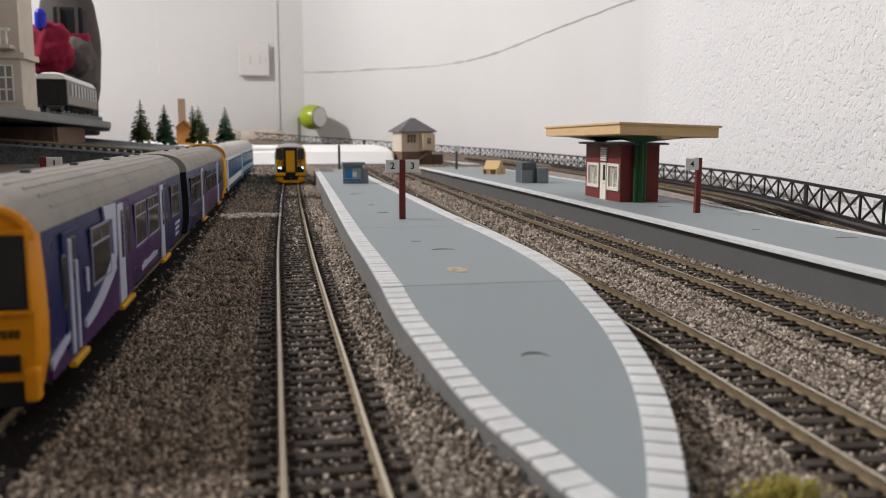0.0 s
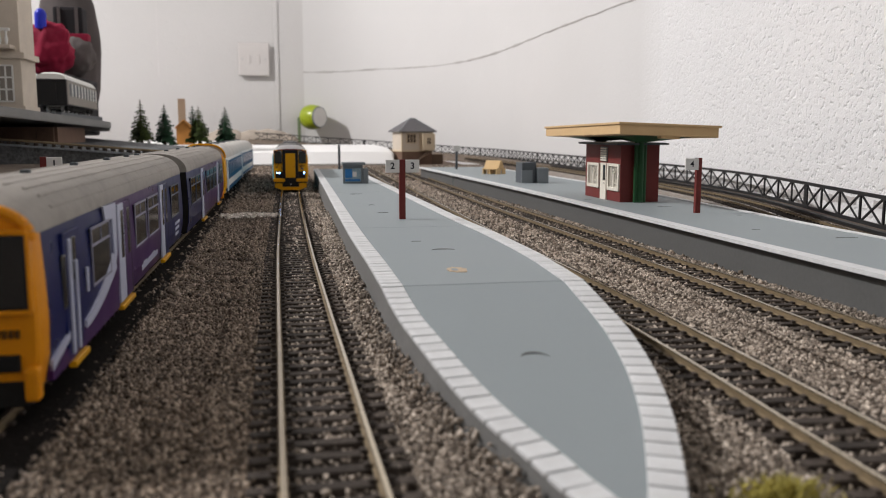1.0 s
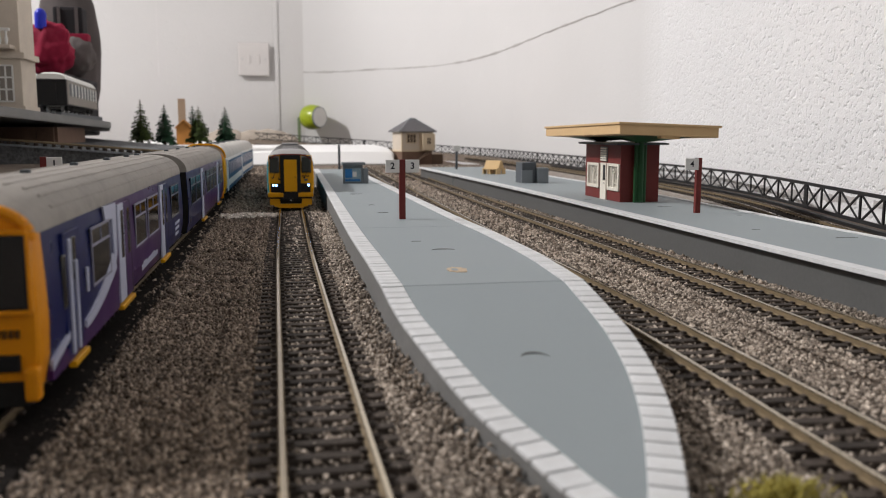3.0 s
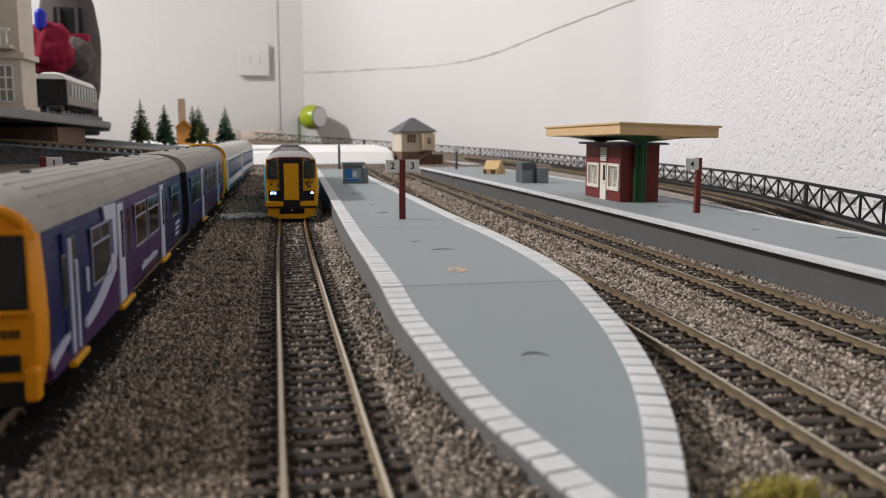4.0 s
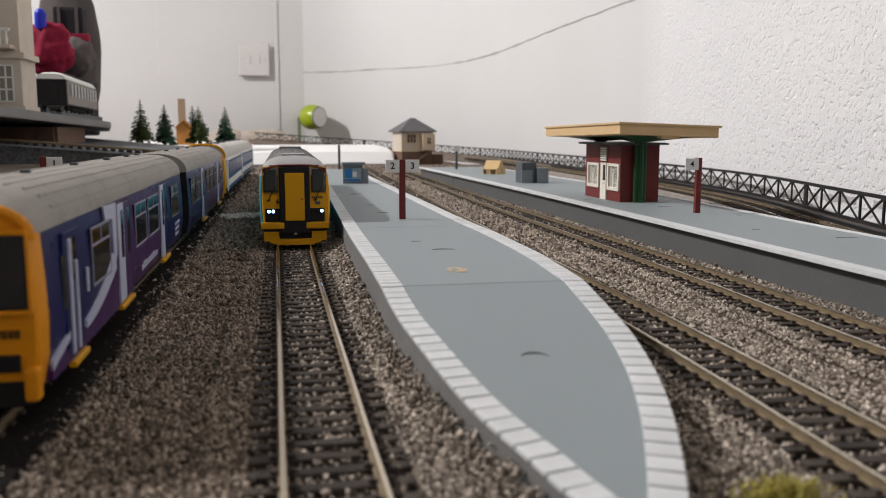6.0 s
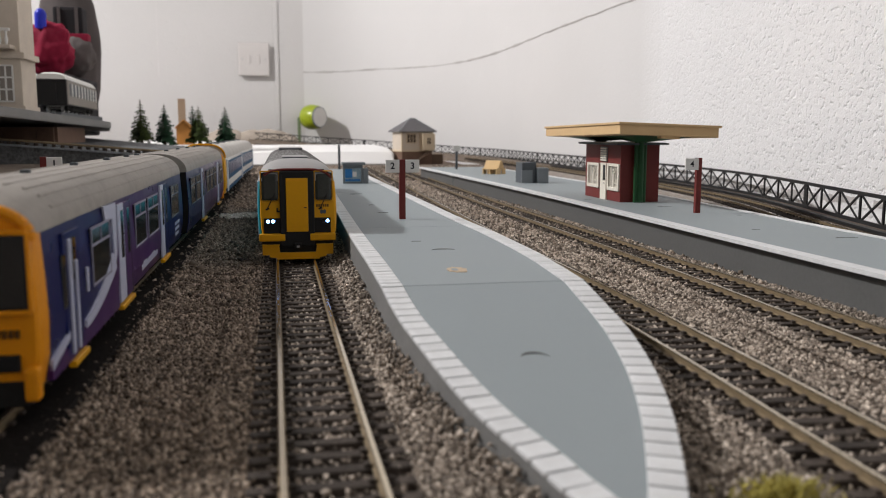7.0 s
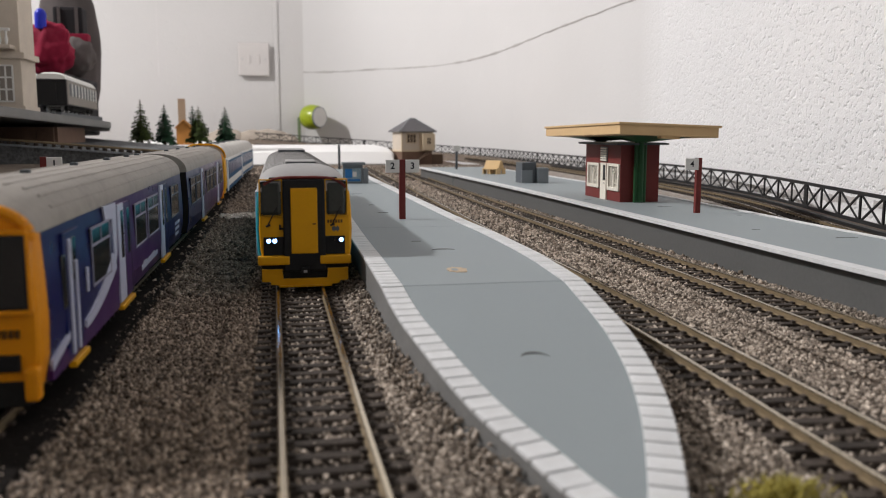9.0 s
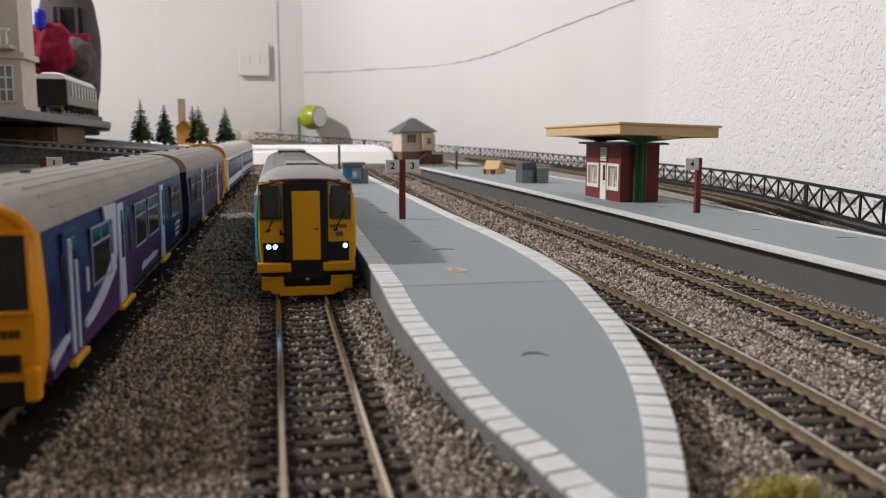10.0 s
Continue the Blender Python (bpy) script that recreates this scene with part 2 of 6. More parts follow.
# ---- building helpers ----
def box(bm, x0, x1, y0, y1, z0, z1, bevel=0.0):
    vs = [bm.verts.new(c) for c in ((x0, y0, z0), (x1, y0, z0), (x1, y1, z0), (x0, y1, z0), (x0, y0, z1), (x1, y0, z1), (x1, y1, z1), (x0, y1, z1))]
    fs = [bm.faces.new([vs[i] for i in q]) for q in ((3, 2, 1, 0), (4, 5, 6, 7), (0, 1, 5, 4), (1, 2, 6, 5), (2, 3, 7, 6), (3, 0, 4, 7))]
    if bevel > 0:
        es = list({e for f in fs for e in f.edges})
        bmesh.ops.bevel(bm, geom=es, offset=bevel, segments=2, affect="EDGES", profile=0.6)
    return bm


def boxed(*a, **k):
    return box(bmesh.new(), *a, **k)


def prism(bm, outline, a, b, axis="y", cap=True):
    """A closed outline swept straight along an axis from a to b. The outline's pairs are (x, z) for y, (y, z) for x, (x, y) for z."""
    def at(p, s):
        return {"y": (p[0], s, p[1]), "x": (s, p[0], p[1]), "z": (p[0], p[1], s)}[axis]
    r0, r1 = [bm.verts.new(at(p, a)) for p in outline], [bm.verts.new(at(p, b)) for p in outline]
    n = len(outline)
    for i in range(n):
        bm.faces.new((r0[i], r0[(i + 1) % n], r1[(i + 1) % n], r1[i]))
    if cap:
        bm.faces.new(r0[::-1])
        bm.faces.new(r1)
    bmesh.ops.recalc_face_normals(bm, faces=bm.faces)
    return bm


def rod(bm, p, q, r, n=8, r2=None):
    p, q = Vector(p), Vector(q)
    turn = (q - p).to_track_quat("Z", "Y").to_matrix().to_4x4()
    m = Matrix.Translation((p + q) / 2) @ turn
    bmesh.ops.create_cone(bm, cap_ends=True, segments=n, radius1=r, radius2=r if r2 is None else r2, depth=(q - p).length, matrix=m)
    return bm


def lathe(bm, profile, n=20, m=Matrix()):
    """A turned shape: pairs (radius, height) spun round z, then moved by m."""
    rings = []
    for r, h in profile:
        rings.append([bm.verts.new(m @ Vector((r * math.cos(2 * math.pi * i / n), r * math.sin(2 * math.pi * i / n), h))) for i in range(n)])
    for a, b in zip(rings, rings[1:]):
        for i in range(n):
            bm.faces.new((a[i], a[(i + 1) % n], b[(i + 1) % n], b[i]))
    bm.faces.new(rings[0][::-1])
    bm.faces.new(rings[-1])
    bmesh.ops.recalc_face_normals(bm, faces=bm.faces)
    return bm


def mesh_of(name, bm, material, smooth=False):
    if smooth:
        for e in bm.edges:
            e.smooth = e.calc_face_angle(0.0) < 0.65
    me = bpy.data.meshes.new(name)
    bm.to_mesh(me)
    bm.free()
    me.materials.append(material)
    if smooth:
        me.polygons.foreach_set("use_smooth", [True] * len(me.polygons))
    return me


def part(name, bm, material, parent=None, label="", smooth=False):
    ob = new(name, mesh_of(name, bm, material, smooth))
    ob.parent = parent
    if label:
        tagged(ob, label)
    return ob


def thing(name, label, category, m=Matrix(), group="", kind=""):
    ob = new(name)
    ob.matrix_basis = m
    ob.empty_display_size = 0.01
    return tagged(ob, label, category, group, kind)


def solid(name, bm, material, label, category, group="", kind="", m=Matrix(), smooth=False):
    ob = part(name, bm, material, None, "", smooth)
    ob.matrix_basis = m
    return tagged(ob, label, category, group, kind)


def lettering(name, text, size, material, parent, m, label=""):
    """Flat raised characters in the built-in font, as a mesh."""
    c = bpy.data.curves.new(name, "FONT")
    c.offset = 0.00009
    c.body, c.size, c.extrude, c.align_x, c.align_y = text, size, 0.00008, "CENTER", "CENTER"
    tmp = bpy.data.objects.new("tmp", c)
    scene.collection.objects.link(tmp)
    dg = bpy.context.evaluated_depsgraph_get()
    me = bpy.data.meshes.new_from_object(tmp.evaluated_get(dg))
    bpy.data.objects.remove(tmp)
    me.materials.clear()
    me.materials.append(material)
    ob = new(name, me)
    ob.parent = parent
    ob.matrix_basis = m
    if label:
        tagged(ob, label)
    return ob


def smooth_path(points, step):
    """Evenly spaced places along a Catmull-Rom curve through the points, as (x, y, heading)."""
    pts = [Vector((*p, 0)) for p in points]
    pts = [2 * pts[0] - pts[1]] + pts + [2 * pts[-1] - pts[-2]]
    dense = []
    for i in range(1, len(pts) - 2):
        a, b, c, d = pts[i - 1:i + 3]
        for k in range(40):
            t = k / 40
            dense.append(0.5 * (2 * b + (c - a) * t + (2 * a - 5 * b + 4 * c - d) * t * t + (3 * b - a - 3 * c + d) * t ** 3))
    dense.append(pts[-2])
    out, need = [], 0.0
    for p, q in zip(dense, dense[1:]):
        seg = (q - p).length
        while need <= seg:
            r = p + (q - p) * (need / seg)
            out.append((r.x, r.y, math.atan2(-(q - p).x, (q - p).y)))
            need += step
        need -= seg
    return out


# ---- the room ----
def wall_right_x(y):
    return 0.37 + 0.0565 * (y - 0.2)


def corner_curve(n=24):
    """The blunt, rounded inner corner between the side and the back wall, in plan."""
    a, c, b = Vector((wall_right_x(1.75), 1.75)), Vector((wall_right_x(2.47), 2.47)), Vector((0.06, 2.4985))
    return [((1 - t) ** 2 * a + 2 * t * (1 - t) * c + t * t * b)[:] for t in (k / n for k in range(n + 1))]


def room():
    bm = bmesh.new()
    prism(bm, [(wall_right_x(-2.2), -2.2)] + corner_curve() + [(0.06, 2.6), (0.62, 2.6), (0.62, -2.2)], -0.95, 2.0, "z")
    for f in bm.faces:
        f.smooth = abs(f.normal.z) < 0.5
    for e in bm.edges:
        e.smooth = e.calc_face_angle(0.0) < 0.5
    tagged(part("wall_right", bm, M["wall"]), "white painted rough concrete block wall", "wall", kind="structure")
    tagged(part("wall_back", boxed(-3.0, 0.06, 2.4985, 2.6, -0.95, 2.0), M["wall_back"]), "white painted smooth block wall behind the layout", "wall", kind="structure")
    # added out of view to close the room; their low tone holds down ambient light
    tagged(part("wall_left", boxed(-3.1, -3.0, -2.2, 2.6, -0.95, 2.0), M["wall_dim"]), "unseen room wall kept dark to cut bounced light", "wall", kind="structure")
    tagged(part("wall_front", boxed(-3.1, 0.5, -2.3, -2.2, -0.95, 2.0), M["wall_dim"]), "unseen room wall kept dark to cut bounced light", "wall", kind="structure")
    tagged(part("ceiling", boxed(-3.1, 0.7, -2.3, 2.6, 2.0, 2.08), M["ceiling"]), "unseen ceiling kept dark to cut bounced light", "ceiling", kind="structure")
    tagged(part("floor", boxed(-3.1, 0.7, -2.3, 2.6, -1.0, -0.95), M["floor"]), "unseen floor kept dark to cut bounced light", "floor", kind="structure")
    # ragged joints between the block courses, standing as thin shadowed ridges on the paint
    rng = random.Random(5)
    for name, pts in (("mortar_joint_back", [(-0.50, 0.214), (-0.36, 0.216), (-0.13, 0.222)]),
                      ("mortar_joint_mid", [(0.015, 0.231), (0.060, 0.2325)])):
        bm = bmesh.new()
        row = []
        for (xa, za), (xb, zb) in zip(pts, pts[1:]):
            for k in range(24):
                t = k / 24
                row.append((xa + (xb - xa) * t, za + (zb - za) * t + rng.uniform(-0.0012, 0.0012), 0.0022 + 0.0045 * abs(noise.noise((xa + (xb - xa) * t) * Vector((18, 3, 1))))))
        for a, b in zip(row, row[1:]):
            vs = [bm.verts.new((p[0], 2.5 - d, p[1] + s * p[2])) for p, s, d in ((a, -1, 0.0005), (b, -1, 0.0005), (b, 0, 0.0015), (a, 0, 0.0015), (b, 1, 0.0005), (a, 1, 0.0005))]
            bm.faces.new(vs[:4])
            bm.faces.new((vs[3], vs[2], vs[4], vs[5]))
        tagged(part(name, bm, M["joint"]), "ragged grey joint between painted blocks", "mortar joint", kind="structure")
    bm = bmesh.new()
    row = []
    line = corner_curve()[::-1] + [(wall_right_x(y), y) for y in (1.6, 1.2929, 0.9898, 0.7, 0.4)]
    pts = [(p, float(np.interp(p[1], [0.4, 0.9898, 1.2929, 1.9135, 2.25, 2.44, 2.4985], [0.213, 0.2191, 0.2263, 0.2358, 0.237, 0.239, 0.2325]))) for p in line]
    for (ya, za), (yb, zb) in zip(pts, pts[1:]):
        for k in range(10):
            t = k / 10
            x, y = ya[0] + (yb[0] - ya[0]) * t, ya[1] + (yb[1] - ya[1]) * t
            row.append(((x, y), za + (zb - za) * t + rng.uniform(-0.0008, 0.0008), 0.0008 + 0.0032 * abs(noise.noise(Vector((y * 12, x * 12, 1))))))
    for a, b in zip(row, row[1:]):
        vs = [bm.verts.new((p[0][0] - d * 0.9, p[0][1] - d * 0.4, p[1] + s * p[2])) for p, s, d in ((a, -1, 0.0005), (b, -1, 0.0005), (b, 0, 0.0012), (a, 0, 0.0012), (b, 1, 0.0005), (a, 1, 0.0005))]
        bm.faces.new(vs[:4])
        bm.faces.new((vs[3], vs[2], vs[4], vs[5]))
    tagged(part("mortar_joint_right", bm, M["joint"]), "ragged grey joint between painted blocks", "mortar joint", kind="structure")
    # the lowest course joint of the side wall, partly stopped with paint
    bm = bmesh.new()
    way = [0.25 + 0.004 * k for k in range(230)]
    for y in way:
        fill = noise.noise(Vector((y * 34, 2.0, 5.0)))
        if fill < -0.12:
            continue
        h = 0.0022 + 0.0022 * abs(noise.noise(Vector((y * 60, 1, 9))))
        z = 0.0145 + 0.0012 * noise.noise(Vector((y * 20, 7, 3)))
        vs = [bm.verts.new((wall_right_x(y + dy) - 0.0006, y + dy, z + dz + 0.0006 * rng.uniform(-1, 1))) for dy, dz in ((0, -h), (0.004, -h), (0.004, h), (0, h))]
        bm.faces.new(vs)
    tagged(part("mortar_joint_low", bm, M["joint"]), "ragged grey joint low on the painted block wall", "mortar joint", kind="structure")
    # upright joints between the painted blocks
    for name, x, za, zb in (("mortar_joint_upright", -0.335, 0.218, 0.42), ("mortar_joint_upright_low", -0.19, 0.05, 0.212)):
        bm = bmesh.new()
        for k in range(24):
            z, dz = za + (zb - za) * k / 24, (zb - za) / 24
            w = 0.0009 + 0.0014 * abs(noise.noise(Vector((z * 30, x * 9, 4))))
            vs = [bm.verts.new((x + o, 2.4979, zz)) for o, zz in ((-w, z), (w, z), (w, z + dz), (-w, z + dz))]
            bm.faces.new(vs)
        tagged(part(name, bm, M["joint_faint"]), "faint upright joint between painted blocks", "mortar joint", kind="structure")
    # upright pipe boxing on the back wall
    bm = boxed(-0.022, -0.008, 2.4962, 2.5, 0.03, 2.0, bevel=0.003)
    tagged(part("trim_conduit", bm, M["wall_back"]), "white painted upright conduit on the wall", "conduit", kind="structure")


def ground():
    """The baseboard: one uneven earth-coloured sheet under the ballast."""
    bm = bmesh.new()
    nx, ny = 120, 200
    x0, x1, y0, y1 = -1.1, 0.345, -0.25, 1.66
    grid = []
    for j in range(ny + 1):
        y = y0 + (y1 - y0) * j / ny
        xr = wall_right_x(y)
        grid.append([bm.verts.new((x0 + (xr - x0) * i / nx, y, 0.0006 * noise.noise(Vector((i * 0.9, j * 1.1, 0))) - 0.0006)) for i in range(nx + 1)])
    for j in range(ny):
        for i in range(nx):
            bm.faces.new((grid[j][i], grid[j][i + 1], grid[j + 1][i + 1], grid[j + 1][i]))
    ob = part("ground", bm, M["bed"], smooth=True)
    tagged(ob, "dark earth-coloured model railway baseboard", "baseboard", kind="structure")
    bm = bmesh.new()
    box(bm, -1.1, 0.36, -0.25, 2.5, -0.03, -0.0022)
    tagged(part("baseboard_deck", bm, M["brown"]), "wooden deck under the model railway", "baseboard", kind="structure")
    bm = bmesh.new()
    box(bm, -1.0, -0.9, -0.2, -0.1, -0.95, -0.03)
    box(bm, 0.2, 0.3, -0.2, -0.1, -0.95, -0.03)
    box(bm, -1.0, -0.9, 2.3, 2.4, -0.95, -0.03)
    box(bm, 0.2, 0.3, 2.3, 2.4, -0.95, -0.03)
    tagged(part("baseboard_trestle", bm, M["timber"]), "timber legs under the layout", "trestle", kind="structure")


def shade_strip():
    """Black strip added under the line of the standing trains; its colour stands for the shade there."""
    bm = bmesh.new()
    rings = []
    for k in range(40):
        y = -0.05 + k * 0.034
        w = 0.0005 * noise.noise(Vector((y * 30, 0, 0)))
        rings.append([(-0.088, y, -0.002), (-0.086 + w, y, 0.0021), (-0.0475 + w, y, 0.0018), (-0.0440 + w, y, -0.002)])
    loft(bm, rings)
    tagged(part("underlay", bm, M["underlay"]), "black strip added for the shade below the standing trains", "underlay", kind="structure")


# ---- tracks ----
RAIL_TOP = 0.004
CENTRE = {
    "two": [(0.0100, -0.05), (0.0069, 0.13), (0.0060, 0.205), (0.0049, 0.304), (0.0040, 0.427), (0.0041, 0.569), (0.0047, 0.758), (0.0065, 1.0), (0.0100, 1.3), (0.013, 1.50)],
    "one": [(-0.066, -0.05), (-0.066, 0.2), (-0.066, 0.5), (-0.066, 0.8), (-0.066, 1.1), (-0.060, 1.5)],
    "three": [(0.1010, 0.0), (0.1055, 0.13), (0.1072, 0.17), (0.1085, 0.21), (0.1102, 0.28), (0.1108, 0.37), (0.1120, 0.50), (0.1180, 0.75), (0.127, 1.05), (0.135, 1.5)],
    "four": [(0.160, 0.0), (0.1650, 0.20), (0.1665, 0.25), (0.1685, 0.31), (0.1690, 0.40), (0.1690, 0.50), (0.1690, 0.65), (0.171, 0.80), (0.176, 1.1), (0.18, 1.5)],
    "five": [(0.285, 0.20), (0.306, 0.38), (0.323, 0.47), (0.343, 0.60), (0.360, 0.76), (0.372, 1.1), (0.392, 1.5)],
}


def track(name, points, label, lift=0.0):
    root = thing("track", label, "railway track", pose(0, 0, lift), group="tracks on the layout")
    path = smooth_path(points, 0.004)
    for side in (-1, 1):
        bm = bmesh.new()
        prof = [(-0.0009, 0.0018), (0.0009, 0.0018), (0.0003, 0.0022), (0.0003, 0.0034), (0.00047, 0.0036), (0.00047, 0.00395), (0.0004, RAIL_TOP), (-0.0004, RAIL_TOP), (-0.00047, 0.00395), (-0.00047, 0.0036), (-0.0003, 0.0034), (-0.0003, 0.0022)]
        rings = []
        for x, y, a in path:
            c, s = math.cos(a), math.sin(a)
            rings.append([bm.verts.new((x + (side * 0.00825 + u) * c, y + (side * 0.00825 + u) * s, z)) for u, z in prof])
        n = len(prof)
        for ra, rb in zip(rings, rings[1:]):
            for i in range(n):
                f = bm.faces.new((ra[i], ra[(i + 1) % n], rb[(i + 1) % n], rb[i]))
                f.material_index = 0 if 4 <= i <= 8 else 1
        bm.faces.new(rings[0])
        bm.faces.new(rings[-1][::-1])
        bmesh.ops.recalc_face_normals(bm, faces=bm.faces)
        ob = part("rail", bm, M["rail"], root, "tarnished nickel rail")
        ob.data.materials.append(M["rail_web"])
    bm = bmesh.new()
    box(bm, -0.0145, 0.0145, -0.0016, 0.0016, -0.0008, 0.0018, bevel=0.0003)
    for sx in (-1, 1):
        for off in (-0.0016, 0.0016):
            box(bm, sx * 0.00825 + off - 0.0006, sx * 0.00825 + off + 0.0006, -0.0009, 0.0009, 0.0018, 0.0025)
    me = mesh_of("sleeper", bm, M["sleeper"])
    rng = random.Random(len(name))
    for x, y, a in smooth_path(points, 0.007):
        ob = new("sleeper", me)
        ob.parent = root
        ob.matrix_basis = Matrix.Translation((x, y, 0.0)) @ Matrix.Rotation(a + rng.uniform(-0.012, 0.012), 4, "Z")
    return root


# ---- platforms ----
P3, P4 = 0.0165, 0.0150
K3 = 1.047
P3_LEFT = [(0.0345, 1.03), (0.0305, 0.68), (0.0268, 0.385), (0.0266, 0.28), (0.0263, 0.233), (0.0255, 0.194), (0.0262, 0.166), (0.0272, 0.138), (0.0287, 0.119), (0.0308, 0.105), (0.0330, 0.089), (0.0365, 0.075)]
P3_LEFT = [(x * K3, y * K3) for x, y in P3_LEFT]
P3_RIGHT = [(0.0805, 1.03), (0.0838, 0.68), (0.0862, 0.42), (0.0878, 0.36), (0.0876, 0.29), (0.0845, 0.2375), (0.0790, 0.205), (0.0724, 0.171), (0.0650, 0.142), (0.0580, 0.120), (0.0519, 0.104), (0.0452, 0.088), (0.0400, 0.077)]
P3_RIGHT = [(x * K3, y * K3) for x, y in P3_RIGHT]
RAMP_Y, RAMP = 0.2445, 0.096


def on_ramp(x, y):
    """Carries a plan point of the level deck down to the sloping end of the platform, along the line from the eye."""
    if y >= RAMP_Y:
        return x, y, P3
    h = EYE[2] - P3
    z = (P3 - RAMP * RAMP_Y + RAMP * y * EYE[2] / h) / (1 + RAMP * y / h)
    k = (EYE[2] - z) / h
    return x * k, y * k, z


def deck_z(y):
    return P3 - RAMP * max(0.0, RAMP_Y - y)


P3_LEFT = [on_ramp(*p)[:2] for p in P3_LEFT]
P3_RIGHT = [on_ramp(*p)[:2] for p in P3_RIGHT]
P4_FRONT = [(0.205, -0.05), (0.1955, 0.16), (0.1915, 0.232), (0.1912, 0.30), (0.1915, 0.45), (0.1910, 0.63), (0.187, 0.84), (0.179, 1.15)]
P4_BACK = [(0.262, -0.05), (0.260, 0.25), (0.262, 0.36), (0.268, 0.45), (0.276, 0.60), (0.283, 0.80), (0.275, 1.15)]


def stones(name, count, area, size, material, label, lift=0.0, shoulder=False, bank=False):
    """Loose ballast: thousands of small angular stones in one mesh, thinned over the sleepers."""
    rng = np.random.default_rng(len(name) * 7 + count)
    x = rng.uniform(area[0], area[1], count)
    y = area[2] + (area[3] - area[2]) * rng.random(count)
    keep = np.ones(count, bool)
    z = np.zeros(count)
    for key, pts in CENTRE.items():
        off = np.abs(x - np.interp(y, [p[1] for p in pts], [p[0] for p in pts]))
        inside = off < 0.0145
        rail = np.abs(off - 0.00825) < 0.0017
        keep &= ~rail
        keep &= ~(inside & (rng.random(count) < 0.64))
        z = np.where(inside, 0.0009, z)
        z = np.where((off > 0.0145) & (off < 0.024), 0.0010, z)
    for left, right in ((P3_LEFT, P3_RIGHT), (P4_FRONT, P4_BACK)):
        edges = [np.interp(y, *np.array(sorted((b, a) for a, b in pts)).T) for pts in (left, right)]
        low = min(p[1] for p in left)
        keep &= ~((x > edges[0] - 0.0004) & (x < edges[1] + 0.0004) & (y > low))
    if bank:
        off = x - np.interp(y, [p[1] for p in GIRDER[:7]], [p[0] for p in GIRDER[:7]])
        side = np.abs(off + 0.017)
        keep = (off > -0.034) & (off < -0.005) & (np.abs(side - 0.00825) > 0.0016) & ((side > 0.0145) | (rng.random(count) < 0.5))
        z = np.full(count, 0.0042)
    if shoulder:
        edge = np.interp(y, *np.array(sorted((b, a) for a, b in P3_LEFT)).T)
        foot = np.interp(y, [0.0, 0.2, 0.5, 0.7], [0.010, 0.0095, 0.008, 0.006])
        rise = np.clip(1 - (edge - x) / foot, 0, 1)
        keep &= (rise > 0) & (x < edge)
        z = np.interp(y, [0.10, 0.16, 0.25, 0.6], [0.0022, 0.0042, 0.0075, 0.006]) * rise * rng.random(count) ** 0.3
    x, y, z = x[keep], y[keep], z[keep]
    n = len(x)
    base = np.array([(1, 0, 0), (-1, 0, 0), (0, 1, 0), (0, -1, 0), (0, 0, 1), (0, 0, -1)], float)
    tri = np.array([(0, 2, 4), (2, 1, 4), (1, 3, 4), (3, 0, 4), (2, 0, 5), (1, 2, 5), (3, 1, 5), (0, 3, 5)])
    s = size * rng.uniform(0.55, 1.25, (n, 1, 1)) * rng.uniform(0.6, 1.2, (n, 1, 3))
    v = base[None] * s * rng.uniform(0.7, 1.3, (n, 6, 1)) + rng.normal(0, size * 0.16, (n, 6, 3))
    a, t = rng.uniform(0, 6.28, n), rng.uniform(-0.9, 0.9, n)
    ca, sa, ct, st = np.cos(a), np.sin(a), np.cos(t), np.sin(t)
    vx, vy, vz = v[..., 0], v[..., 1] * ct[:, None] - v[..., 2] * st[:, None], v[..., 1] * st[:, None] + v[..., 2] * ct[:, None]
    wx, wy = vx * ca[:, None] - vy * sa[:, None], vx * sa[:, None] + vy * ca[:, None]
    co = np.stack([wx + x[:, None], wy + y[:, None], vz + (z + lift + size * rng.uniform(0.0, 0.7, n))[:, None]], -1).reshape(-1, 3)
    faces = (tri[None] + (np.arange(n) * 6)[:, None, None]).reshape(-1, 3)
    me = bpy.data.meshes.new(name)
    me.vertices.add(len(co))
    me.vertices.foreach_set("co", co.ravel())
    me.loops.add(len(faces) * 3)
    me.loops.foreach_set("vertex_index", faces.ravel().astype(np.int32))
    me.polygons.add(len(faces))
    me.polygons.foreach_set("loop_start", np.arange(0, len(faces) * 3, 3, dtype=np.int32))
    me.update(calc_edges=True)
    me.validate()
    me.materials.append(material)
    ob = new(name, me)
    return tagged(ob, label, "ballast", kind="stuff")


def along(points, step):
    return [(x, y) for x, y, _ in smooth_path(points, step)]


def coping_row(root, points, z, mesh, y_from, y_to, stone=0.0055):
    """White coping blocks along a platform edge, one object each, with narrow joints."""
    rng = random.Random(3)
    step = 0.0005
    way = smooth_path(points, step)
    k = int(round(stone / step))
    for i in range(0, len(way) - k, k):
        a, b = way[i], way[i + k]
        mx, my = (a[0] + b[0]) / 2, (a[1] + b[1]) / 2
        if not y_from <= my < y_to:
            continue
        ang = math.atan2(b[1] - a[1], b[0] - a[0])
        ob = new("coping_stone", mesh)
        ob.parent = root
        ob.matrix_basis = Matrix.Translation((mx, my, deck_z(my) + rng.uniform(-0.00006, 0.00006))) @ Matrix.Rotation(math.atan(RAMP) if my < RAMP_Y else 0.0, 4, "X") @ Matrix.Rotation(ang + math.pi, 4, "Z")


